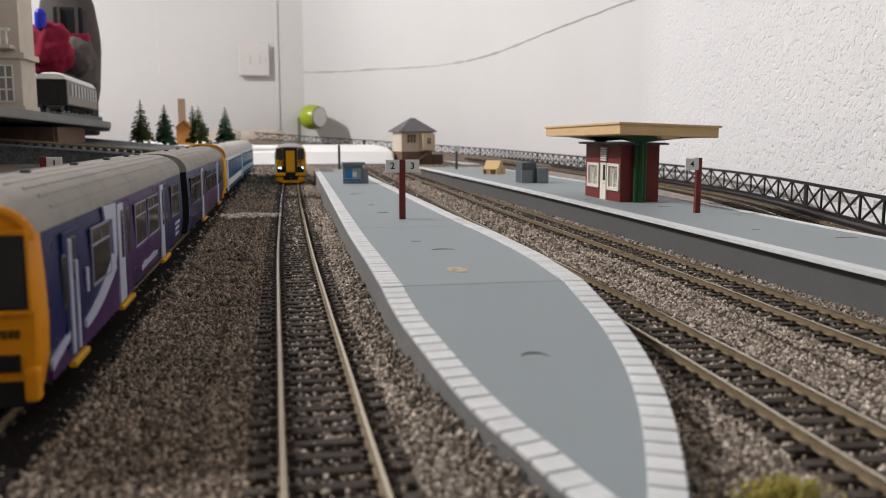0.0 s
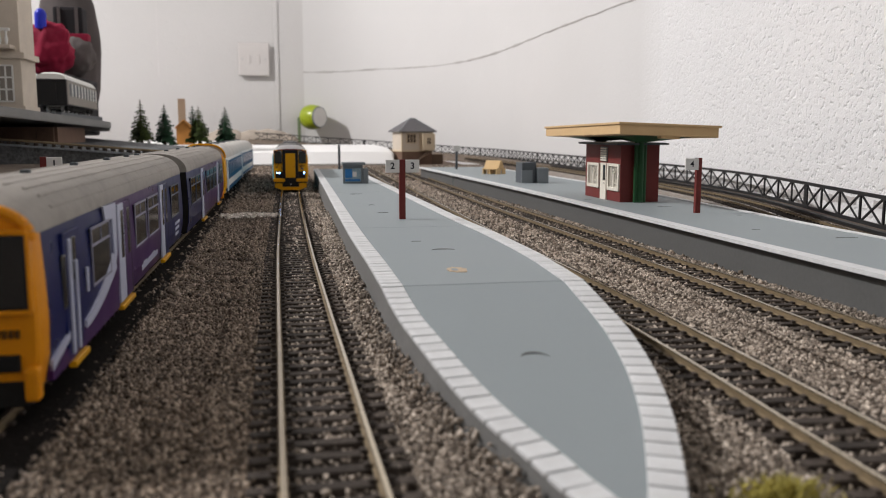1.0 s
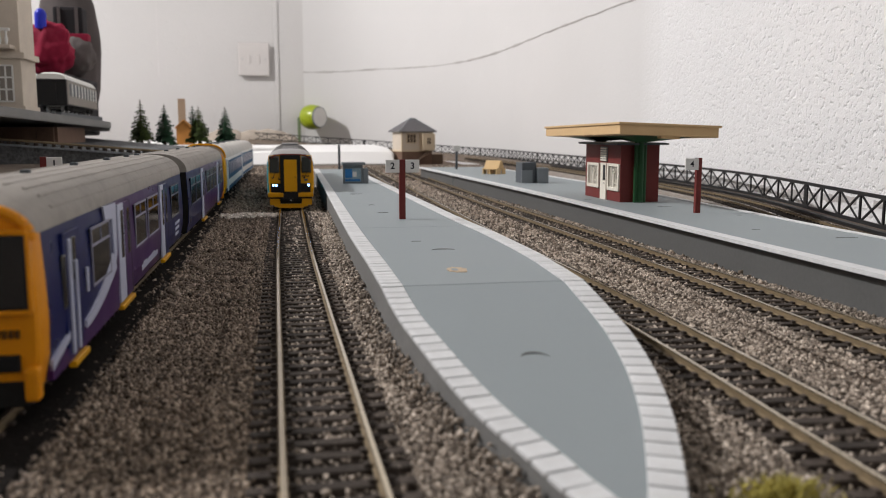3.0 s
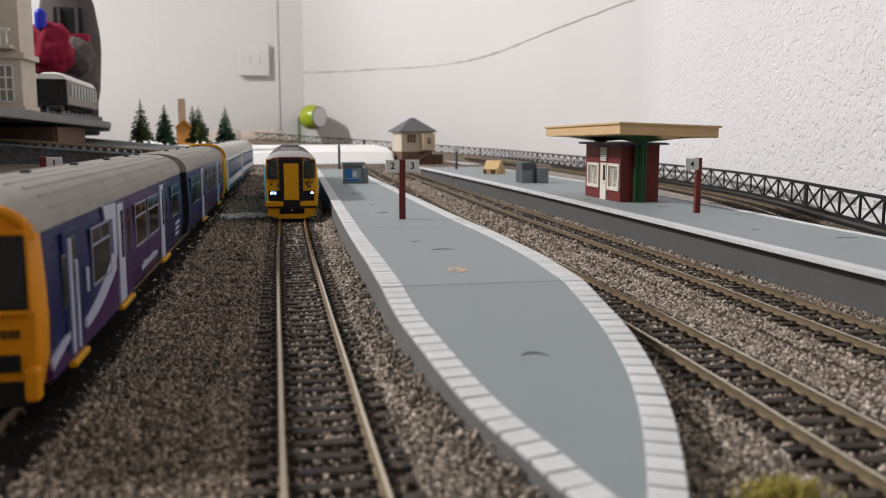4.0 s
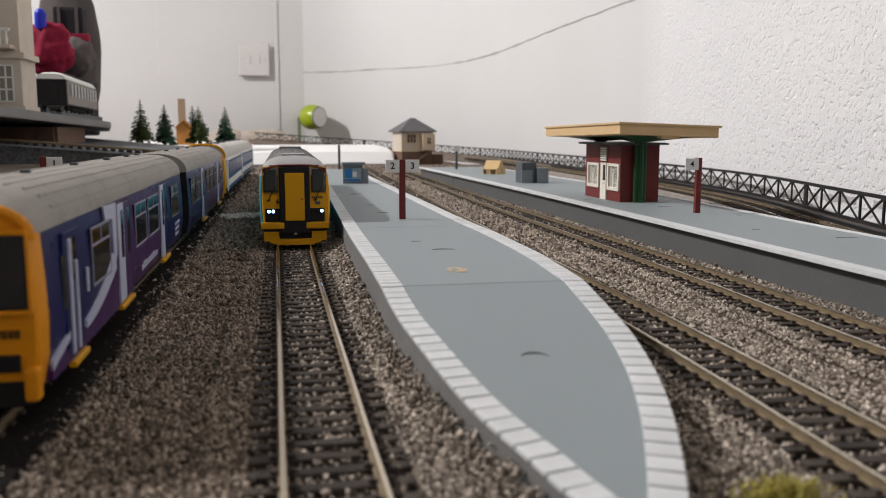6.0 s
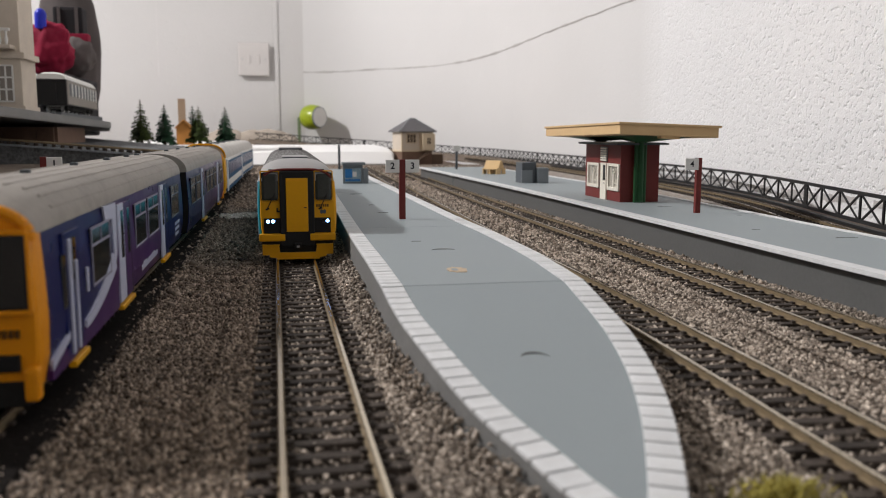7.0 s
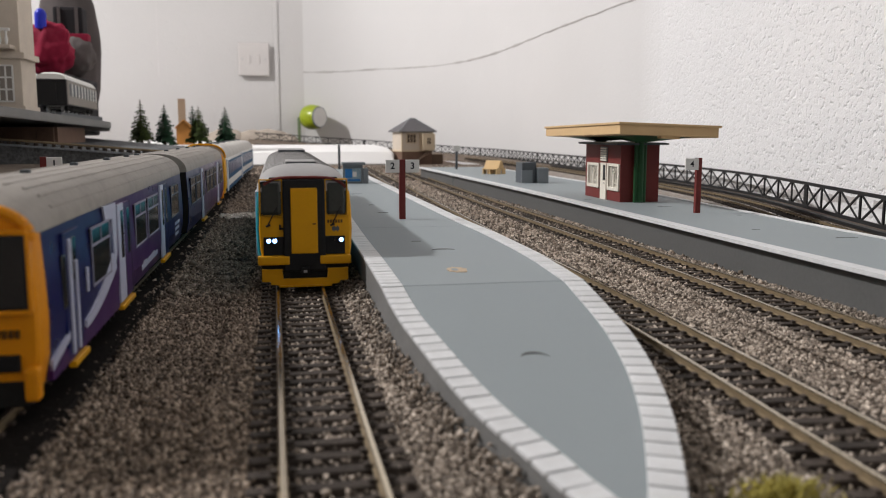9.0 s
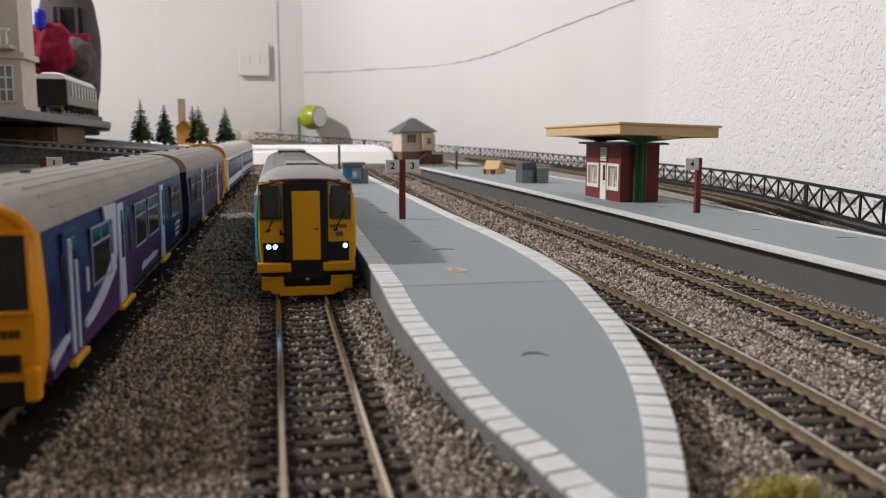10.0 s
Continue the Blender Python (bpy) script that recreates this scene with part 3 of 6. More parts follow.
def coping_mesh(width, stone):
    bm = bmesh.new()
    box(bm, -stone / 2 + 0.00022, stone / 2 - 0.00022, -width, 0.0006, -0.0006, 0.0004, bevel=0.00022)
    return mesh_of("coping_stone", bm, M["coping"])


def platform_island():
    root = thing("platform", "grey plastic island platform with white coping and a tapered rounded end", "platform", kind="structure")
    left, right = along(P3_LEFT, 0.004), along(P3_RIGHT, 0.004)
    outline = left + right[::-1]
    bm = bmesh.new()
    prism(bm, outline, -0.001, P3 - 0.0012, "z")
    for v in bm.verts:
        if v.co.z > 0.001:
            v.co.z -= P3 - deck_z(v.co.y)
    part("side_wall", bm, M["island_side"], root, "grey platform side")
    # deck sections, each with its own slightly bevelled edge and open seam
    seams = [1.078, 0.65, 0.4015, 0.2445, 0.1035]
    for hi, lo in zip(seams, seams[1:]):
        l = [p for p in left if lo + 0.0004 < p[1] < hi - 0.0004]
        r = [p for p in right if lo + 0.0004 < p[1] < hi - 0.0004]

        def x_at(pts, y):
            q = sorted((b, a) for a, b in pts)
            return float(np.interp(y, [b for b, _ in q], [a for _, a in q]))
        l = [(x_at(left, hi - 0.00025), hi - 0.00025)] + l + [(x_at(left, lo + 0.00025), lo + 0.00025)]
        r = [(x_at(right, hi - 0.00025), hi - 0.00025)] + r + [(x_at(right, lo + 0.00025), lo + 0.00025)]
        bm = bmesh.new()
        prism(bm, [(x + 0.0008, y) for x, y in l] + [(x - 0.0008, y) for x, y in r[::-1]], P3 - 0.0012, P3 - 0.00005 * random.random(), "z")
        for v in bm.verts:
            v.co.z -= P3 - deck_z(v.co.y)
        part("deck_section", bm, M["plat"], root, "smooth grey platform deck")
    wide, narrow = coping_mesh(0.0058, 0.0053), coping_mesh(0.0057, 0.0053)
    for pts in (P3_LEFT, P3_RIGHT[::-1]):
        coping_row(root, pts, P3, wide, 0.2445, 10.0)
        coping_row(root, pts, P3, narrow, 0.0, 0.2445)
    return root


def platform_side():
    root = thing("platform", "long grey plastic side platform with white painted edge", "platform", kind="structure")
    front, back = P4_FRONT, P4_BACK
    l, r = along(front, 0.006), along(back, 0.006)
    bm = bmesh.new()
    prism(bm, [(x + 0.0036, y) for x, y in l] + [(x, y) for x, y in r[::-1]], -0.001, P4 - 0.0012, "z")
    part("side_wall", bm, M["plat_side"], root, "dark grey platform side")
    bm = bmesh.new()
    prism(bm, [(x + 0.0005, y) for x, y in l] + [(x, y) for x, y in r[::-1]], P4 - 0.0012, P4, "z")
    part("deck_section", bm, M["plat"], root, "smooth grey platform deck")
    for pts, inward, w in ((l, 1, 0.0056), (r, -1, 0.0035)):
        bm = bmesh.new()
        outer = [(x - 0.0006 * inward, y) for x, y in pts]
        inner = [(x + w * inward, y) for x, y in pts]
        prism(bm, outer + inner[::-1], P4 - 0.0012, P4 + 0.0004, "z")
        part("edge_strip", bm, M["coping"], root, "white painted platform edge")
    bm = bmesh.new()
    for y in (0.2295, 0.95):
        x = float(np.interp(y, [p[1] for p in front], [p[0] for p in front]))
        box(bm, x + 0.0033, x + 0.005, y - 0.0006, y + 0.0006, 0.0, P4 - 0.0013)
    part("section_joint", bm, M["slate"], root, "dark vertical joint strip")
    return root


def raised_track_bed():
    """The higher line on the far side of the standing train, with its dark retaining edge."""
    root = thing("raised_trackbed", "dark raised track bed with a grey retaining edge", "trackbed", kind="structure")
    bm = bmesh.new()
    prism(bm, [(-1.0, 0.35), (-0.118, 0.35), (-0.118, 0.62), (-0.125, 1.30), (-1.0, 1.30)], -0.001, 0.0340, "z")
    part("bank", bm, M["bed"], root)
    def top(x):
        return 0.0415 + (-0.13 - x) * 0.09
    bm = bmesh.new()
    loft(bm, [[(x, 0.720 + (x + 0.60) * 0.242, 0.0335), (x, 0.720 + (x + 0.60) * 0.242, top(x)), (x, 1.28, top(x)), (x, 1.28, 0.0335)] for x in (-0.60, -0.112)])
    part("upper_bank", bm, M["stone_face"], root, "dark speckled stone face")
    bm = bmesh.new()
    loft(bm, [[(x, 0.719 + (x + 0.60) * 0.242 + a, top(x) + b) for a, b in ((-0.001, -0.0012), (-0.001, 0.0004), (0.003, 0.0004), (0.003, -0.0012))] for x in (-0.60, -0.112)])
    part("kerb", bm, M["grey"], root, "pale grey kerb along the edge")
    for dy in (0.012, 0.0285):
        bm = bmesh.new()
        rod(bm, (-0.60, 0.720 + dy, top(-0.60) + 0.0035), (-0.112, 0.838 + dy, top(-0.112) + 0.0035), 0.0008, 6)
        part("rail", bm, M["rail_web"], root)
    me = mesh_of("sleeper", boxed(-0.0016, 0.0016, -0.0145, 0.0145, 0.0, 0.0024, bevel=0.0003), M["sleeper"])
    for k in range(62):
        x = -0.55 + k * 0.007
        ob = new("sleeper", me)
        ob.parent = root
        ob.matrix_basis = pose(x, 0.720 + (x + 0.60) * 0.242 + 0.0205, top(x), 0, 5.1, 13.6)
    return root


# ---- rolling stock ----
def loft(bm, rings, cap=True):
    rows = [[bm.verts.new(p) for p in r] for r in rings]
    n = len(rings[0])
    for a, b in zip(rows, rows[1:]):
        for i in range(n):
            bm.faces.new((a[i], a[(i + 1) % n], b[(i + 1) % n], b[i]))
    if cap:
        bm.faces.new(rows[0][::-1])
        bm.faces.new(rows[-1])
    bmesh.ops.recalc_face_normals(bm, faces=bm.faces)
    return bm


def side_outline(hw, z0, z1, tuck=0.0012):
    """Half outline of a coach side: slight tumblehome below, leaning in at the top."""
    return [(hw - tuck, z0), (hw - 0.0003, z0 + 0.006), (hw, z0 + 0.013), (hw - 0.0002, z0 + 0.02), (hw - 0.0008, z1)]


def roof_outline(hw, z1, top, n=9):
    return [((hw - 0.0006) * math.cos(math.pi * i / (2 * (n - 1))) ** 0.72 if i < n - 1 else 0.0, z1 + (top - z1) * math.sin(math.pi * i / (2 * (n - 1))) ** 0.9) for i in range(n)]


def roof_height(outline, x):
    """Height of a roof outline at the sideways distance x."""
    pts = sorted(outline)
    return float(np.interp(abs(x), [p[0] for p in pts], [p[1] for p in pts]))


def bogie(root, y, wheels, track_z=RAIL_TOP):
    bm = bmesh.new()
    for s in (-1, 1):
        box(bm, s * 0.0125 - 0.001, s * 0.0125 + 0.001, y - 0.020, y + 0.020, track_z + 0.003, track_z + 0.0085, bevel=0.0008)
        for dy in (-0.0165, 0.0165):
            box(bm, s * 0.0135 - 0.001, s * 0.0135 + 0.001, y + dy - 0.003, y + dy + 0.003, track_z + 0.0035, track_z + 0.0095, bevel=0.0006)
        rod(bm, (s * 0.0135, y - 0.004, track_z + 0.003), (s * 0.0135, y - 0.004, track_z + 0.008), 0.0015, 8)
        rod(bm, (s * 0.0135, y + 0.004, track_z + 0.003), (s * 0.0135, y + 0.004, track_z + 0.008), 0.0015, 8)
    box(bm, -0.012, 0.012, y - 0.004, y + 0.004, track_z + 0.004, track_z + 0.010)
    bog = part("bogie", bm, M["dark"], root)
    for dy in (-0.0165, 0.0165):
        bm = bmesh.new()
        m = Matrix.Rotation(math.pi / 2, 4, "Y")
        for s in (-1, 1):
            lathe(bm, [(0.0066, -0.0012), (0.0066, -0.0002), (0.0059, 0.0), (0.0057, 0.0014)] if s > 0 else [(0.0057, -0.0014), (0.0059, 0.0), (0.0066, 0.0002), (0.0066, 0.0012)], 20, Matrix.Translation((s * 0.0082, 0, 0)) @ m)
        rod(bm, (-0.0085, 0, 0), (0.0085, 0, 0), 0.0012, 8)
        box(bm, -0.0105, 0.0105, -0.0006, 0.0006, 0.002, 0.004)
        w = part("wheelset", bm, M["steel"], root, "worn steel wheelset")
        w.matrix_basis = Matrix.Translation((0, y + dy, track_z + 0.0057))
        wheels.append((w, y + dy))
    return bog


def underframe(root, y0, y1, seed):
    rng = random.Random(seed)
    bm = bmesh.new()
    box(bm, -0.0135, 0.0135, y0 + 0.004, y1 - 0.004, 0.0125, 0.0150)
    y = y0 + 0.075
    while y < y1 - 0.085:
        l = rng.uniform(0.012, 0.026)
        for s in (-1, 1):
            box(bm, min(s * 0.004, s * 0.0145), max(s * 0.004, s * 0.0145), y, y + l, rng.uniform(0.0062, 0.008), 0.0135, bevel=0.0007)
        y += l + rng.uniform(0.003, 0.006)
    return part("underframe", bm, M["dark"], root, "dark equipment boxes under the floor")


def pane(root, name, x, y0, y1, z0, z1, material=None, frame_material=None, label="", bar=True):
    """A side window: dark glass with its raised surround and, as a rule, a vent bar, on the side plane x."""
    s = 1 if x > 0 else -1
    bm = bmesh.new()
    box(bm, min(x - s * 0.0006, x + s * 0.00012), max(x - s * 0.0006, x + s * 0.00012), y0, y1, z0, z1, bevel=0.0003)
    w = part(name, bm, material or M["glass_dark"], root, label)
    bm = bmesh.new()
    t = 0.00032
    a, b = min(x, x + s * 0.0003), max(x, x + s * 0.0003)
    for yy0, yy1, zz0, zz1 in ((y0 - t, y0 + t, z0 - t, z1 + t), (y1 - t, y1 + t, z0 - t, z1 + t), (y0 + t, y1 - t, z0 - t, z0 + t), (y0 + t, y1 - t, z1 - t, z1 + t)):
        box(bm, a, b, yy0, yy1, zz0, zz1)
    if bar:
        zb = z1 - (z1 - z0) * 0.3
        box(bm, a, b, y0 + t, y1 - t, zb - t, zb + t)
        ym = (y0 + y1) / 2
        box(bm, a, b, ym - t * 0.7, ym + t * 0.7, zb + t, z1 - t)
    part("window_frame", bm, frame_material or M["glass_frame"], w)
    return w


def moving_railcar():
    """The single yellow-ended railcar that comes up the line; its origin is under its nose, y runs to its tail."""
    root = thing("railcar", "yellow-fronted single railcar with bright headlights running along the track", "train")
    hw, z0, z1, top, length = 0.0178, 0.0125, 0.0395, 0.0492, 0.302
    wheels = []
    side = side_outline(hw, z0, z1)
    # body tube, with the nose drawn in slightly at its corners
    ring = [(x, z) for x, z in side] + [(-x, z) for x, z in side[::-1]]
    rings = []
    for y, k in ((0.0006, 0.962), (0.0012, 0.985), (0.004, 0.998), (0.008, 1.0), (length - 0.004, 1.0), (length, 0.985)):
        rings.append([(x * k, y, z) for x, z in ring])
    part("body", loft(bmesh.new(), rings), M["teal"], root, "turquoise painted body shell")
    # yellow front skin that wraps the corners
    rings = []
    for y, k in ((-0.0006, 0.905), (-0.0004, 0.94), (0.0003, 0.962), (0.0016, 0.972), (0.0030, 0.975)):
        rings.append([(x * k + 0.0006, y, z) for x, z in ring])
    part("cab_front", loft(bmesh.new(), rings), M["yellow"], root, "yellow cab front")
    # domed roof
    ro = roof_outline(hw, z1, top)
    full = [(x, z) for x, z in ro] + [(-x, z) for x, z in ro[-2::-1]]
    rings = []

    def brow(x):
        """The flat front edge of the roof above the windows, rounded down at its ends."""
        return z1 - 0.0008 + 0.0061 * (1 - (abs(x) / hw) ** 5)
    for y, k, d, f in ((-0.0008, 0.955, 1.0, 1.0), (0.0005, 0.985, 1.0, 0.85), (0.004, 1.0, 1.0, 0.55), (0.012, 1.003, 1.0, 0.2), (0.025, 1.003, 1.0, 0.0), (length - 0.012, 1.003, 1.0, 0.0), (length - 0.002, 1.0, 0.85, 0.0)):
        rings.append([(x * k, y, (1 - f) * (z1 - 0.0008 + (z - z1 + 0.0008) * d) + f * brow(x)) for x, z in full])
    part("roof", loft(bmesh.new(), rings), M["roof_light"], root, "light grey domed roof", smooth=True)
    # dark red-brown rim at the front of the roof
    bm = bmesh.new()
    prev = None
    for x, z in full:
        q = (x * 0.962, -0.0009, brow(x))
        if prev and (Vector(q) - Vector(prev)).length > 1e-5 and abs(x) < hw * 0.88:
            rod(bm, prev, q, 0.00055, 6)
        prev = q
    part("roof_rim", bm, M["maroon"], root, "dark maroon roof rim")
    # roof pods
    for y0, y1, w, h in ((0.026, 0.052, 0.0062, 0.0007), (0.235, 0.285, 0.0085, 0.0014)):
        bm = boxed(-w, w, y0, y1, top - 0.0018, top + h, bevel=0.0005)
        p = part("roof_vent", bm, M["roof_light"], root)
        bm = bmesh.new()
        box(bm, -w + 0.0004, w - 0.0004, y0 - 0.0002, y0 + 0.0003, top - 0.0008, top + h - 0.0004)
        part("grille", bm, M["slate"], p, "dark grille")
    bm = bmesh.new()
    for k in range(14):
        y = 0.055 + k * 0.017
        for s in (-1, 1):
            box(bm, s * 0.012 - 0.0015, s * 0.012 + 0.0015, y, y + 0.0006, 0.0455, 0.0462)
    part("roof_rib", bm, M["roof_light"], root)
    # raised joints between the roof panels
    for k in range(22):
        y = 0.027 + k * 0.0122
        bm = bmesh.new()
        prev = None
        for x, z in full:
            if abs(x) > hw * 0.86:
                continue
            q = (x, y, z + 0.00002)
            if prev and (Vector(q) - Vector(prev)).length > 1e-5:
                rod(bm, prev, q, 0.00016, 4)
            prev = q
        part("roof_joint", bm, M["roof_seam"], root)
    for x in (-0.0105, -0.0055, 0.0055, 0.0105):
        z = roof_height(ro, x)
        part("roof_seam", boxed(x - 0.00016, x + 0.00016, 0.026, length - 0.014, z - 0.0004, z + 0.00018), M["roof_seam"], root, "thin seam along the roof")
    # black gangway surround with the yellow door in it
    bm = bmesh.new()
    box(bm, -0.0077, 0.0077, -0.0024, 0.0, 0.0098, 0.0440, bevel=0.0006)
    box(bm, -0.0150, -0.0070, -0.0011, 0.0, 0.0160, 0.0228)
    box(bm, 0.0070, 0.0150, -0.0011, 0.0, 0.0160, 0.0228)
    sur = part("gangway_surround", bm, M["black"], root, "matt black gangway surround and lamp panels")
    bm = boxed(-0.0049, 0.0049, -0.0029, -0.0022, 0.0166, 0.0410, bevel=0.0004)
    door = part("gangway_door", bm, M["yellow"], root, "yellow gangway door")
    bm = boxed(0.0030, 0.0042, -0.0033, -0.0028, 0.0274, 0.0279)
    part("door_handle", bm, M["number_print"], door)
    part("cab_header", boxed(-0.0125, 0.0125, -0.0009, 0.0, 0.0436, 0.0449, bevel=0.0003), M["black"], root, "black strip above the cab windows")
    # windscreens
    for s in (-1, 1):
        a, b = sorted((s * 0.0079, s * 0.0160))
        bm = boxed(a, b, -0.0010, 0.0, 0.0306, 0.0436, bevel=0.0015)
        w = part("windscreen", bm, M["glass_cab"], root, "tinted cab window")
        bm = bmesh.new()
        for x0, x1, zz0, zz1 in ((a - 0.0003, a + 0.0003, 0.0305, 0.0440), (b - 0.0003, b + 0.0003, 0.0305, 0.0440), (a, b, 0.0302, 0.0308), (a, b, 0.0437, 0.0443)):
            box(bm, x0, x1, -0.0012, -0.0004, zz0, zz1, bevel=0.0002)
        part("window_rubber", bm, M["yellow"], w, "yellow window surround")
        bm = bmesh.new()
        rod(bm, (s * 0.0118 - 0.0016, -0.0014, 0.0270), (s * 0.0118 + 0.0020, -0.0013, 0.0340), 0.00022, 6)
        rod(bm, (s * 0.0118 - 0.0022, -0.0014, 0.0268), (s * 0.0118 - 0.0006, -0.0014, 0.0274), 0.0004, 6)
        part("wiper", bm, M["black"], w, "black wiper")
    # lamps
    def lamp_unit(x, lit, r=0.00078):
        bm = bmesh.new()
        lathe(bm, [(r, 0.0), (r, 0.0005), (r * 0.8, 0.0008)], 16, Matrix.Translation((x, -0.0009, 0.0214)) @ Matrix.Rotation(math.pi / 2, 4, "X"))
        ring = bmesh.new()
        turn = Matrix.Translation((x, -0.0009, 0.0214)) @ Matrix.Rotation(math.pi / 2, 4, "X")
        n = 20
        loops = [[ring.verts.new(turn @ Vector((q * math.cos(2 * math.pi * k / n), q * math.sin(2 * math.pi * k / n), h))) for k in range(n)] for q, h in ((r * 1.22, 0.0), (r * 1.22, 0.0012), (r * 1.06, 0.0012), (r * 1.06, 0.0))]
        for la, lb in zip(loops, loops[1:]):
            for k in range(n):
                ring.faces.new((la[k], la[(k + 1) % n], lb[(k + 1) % n], lb[k]))
        bmesh.ops.recalc_face_normals(ring, faces=ring.faces)
        part("lamp_bezel", ring, M["black"], root, "black lamp rim")
        p = part("headlight", bm, M["headlight"] if lit else M["glass_dark"], root, "lit white headlight" if lit else "dark lamp lens")
        return p
    lamp_unit(-0.0131, True)
    lamp_unit(-0.0109, True)
    lamp_unit(0.0136, True)
    lamp_unit(0.0114, False)
    # bars in place of the fleet number, and the small badge under it
    bm = bmesh.new()
    for k in range(6):
        box(bm, 0.0086 + k * 0.00098, 0.0093 + k * 0.00098, -0.00072, -0.0004, 0.0277, 0.0289)
    part("number_bars", bm, M["number_print"], root, "dark fleet number bars")
    bm = bmesh.new()
    box(bm, 0.0103, 0.0130, -0.00075, -0.0004, 0.0248, 0.0262)
    box(bm, 0.0108, 0.0112, -0.00085, -0.0004, 0.0244, 0.0266)
    box(bm, 0.0122, 0.0126, -0.00085, -0.0004, 0.0244, 0.0266)
    part("multiple_socket", bm, M["slate"], root, "dark jumper socket")
    bm = bmesh.new()
    box(bm, -0.0092, -0.0086, -0.0011, -0.0004, 0.0255, 0.0274)
    box(bm, -0.0092, -0.0077, -0.0011, -0.0004, 0.0255, 0.0262)
    part("lamp_iron", bm, M["black"], root)
    # bumpers and the stepped yellow cowl
    for s in (-1, 1):
        a, b = sorted((s * 0.0055, s * 0.0172))
        part("bumper", boxed(a, b, -0.0028, 0.001, 0.0124, 0.0158, bevel=0.0007), M["yellow"], root, "yellow rounded bumper")
    out = [(-0.0158, 0.0112), (-0.0085, 0.0106), (-0.0080, 0.0074), (0.0080, 0.0074), (0.0085, 0.0106), (0.0158, 0.0112), (0.0158, 0.0065), (0.0128, 0.0064), (0.0126, 0.0054), (0.0098, 0.0051), (0.0096, 0.0043), (-0.0096, 0.0043), (-0.0098, 0.0051), (-0.0126, 0.0054), (-0.0128, 0.0064), (-0.0158, 0.0065)]
    bm = bmesh.new()
    prism(bm, out, -0.0040, -0.0026, "y")
    box(bm, -0.0095, 0.0095, -0.0046, -0.0040, 0.0044, 0.0050)
    for sx in (-1, 1):
        box(bm, min(sx * 0.0082, sx * 0.0158), max(sx * 0.0082, sx * 0.0158), -0.0044, -0.0040, 0.0106, 0.0112)
    part("snow_plough", bm, M["yellow"], root, "stepped yellow plough below the bumpers")
    bm = bmesh.new()
    box(bm, -0.0160, 0.0160, -0.0010, 0.0030, 0.0062, 0.0128)
    part("buffer_beam", bm, M["black"], root)
    bm = bmesh.new()
    box(bm, -0.0017, 0.0017, -0.0036, -0.0010, 0.0092, 0.0116, bevel=0.0004)
    cp = part("coupler", bm, M["black"], root, "black coupler head")
    part("coupler_face", boxed(-0.0006, 0.0007, -0.0039, -0.0034, 0.0096, 0.0105), M["steel"], cp, "bright metal coupler face")
    # side doors and windows
    for s in (-1, 1):
        x = s * (hw + 0.00005)
        for y0 in [0.036 + 0.0215 * k for k in range(11)]:
            pane(root, "side_window", x, y0, y0 + 0.016, 0.0268, 0.0375, bar=True)
        for y0 in (0.016, 0.279):
            part("side_door", boxed(min(x - s * 0.0004, x + s * 0.0002), max(x - s * 0.0004, x + s * 0.0002), y0, y0 + 0.012, 0.0135, 0.0385, bevel=0.0002), M["pale"], root, "pale passenger door")
    underframe(root, 0.004, length, 11)
    bogie(root, 0.042, wheels)
    bogie(root, length - 0.042, wheels)
    return root, wheels


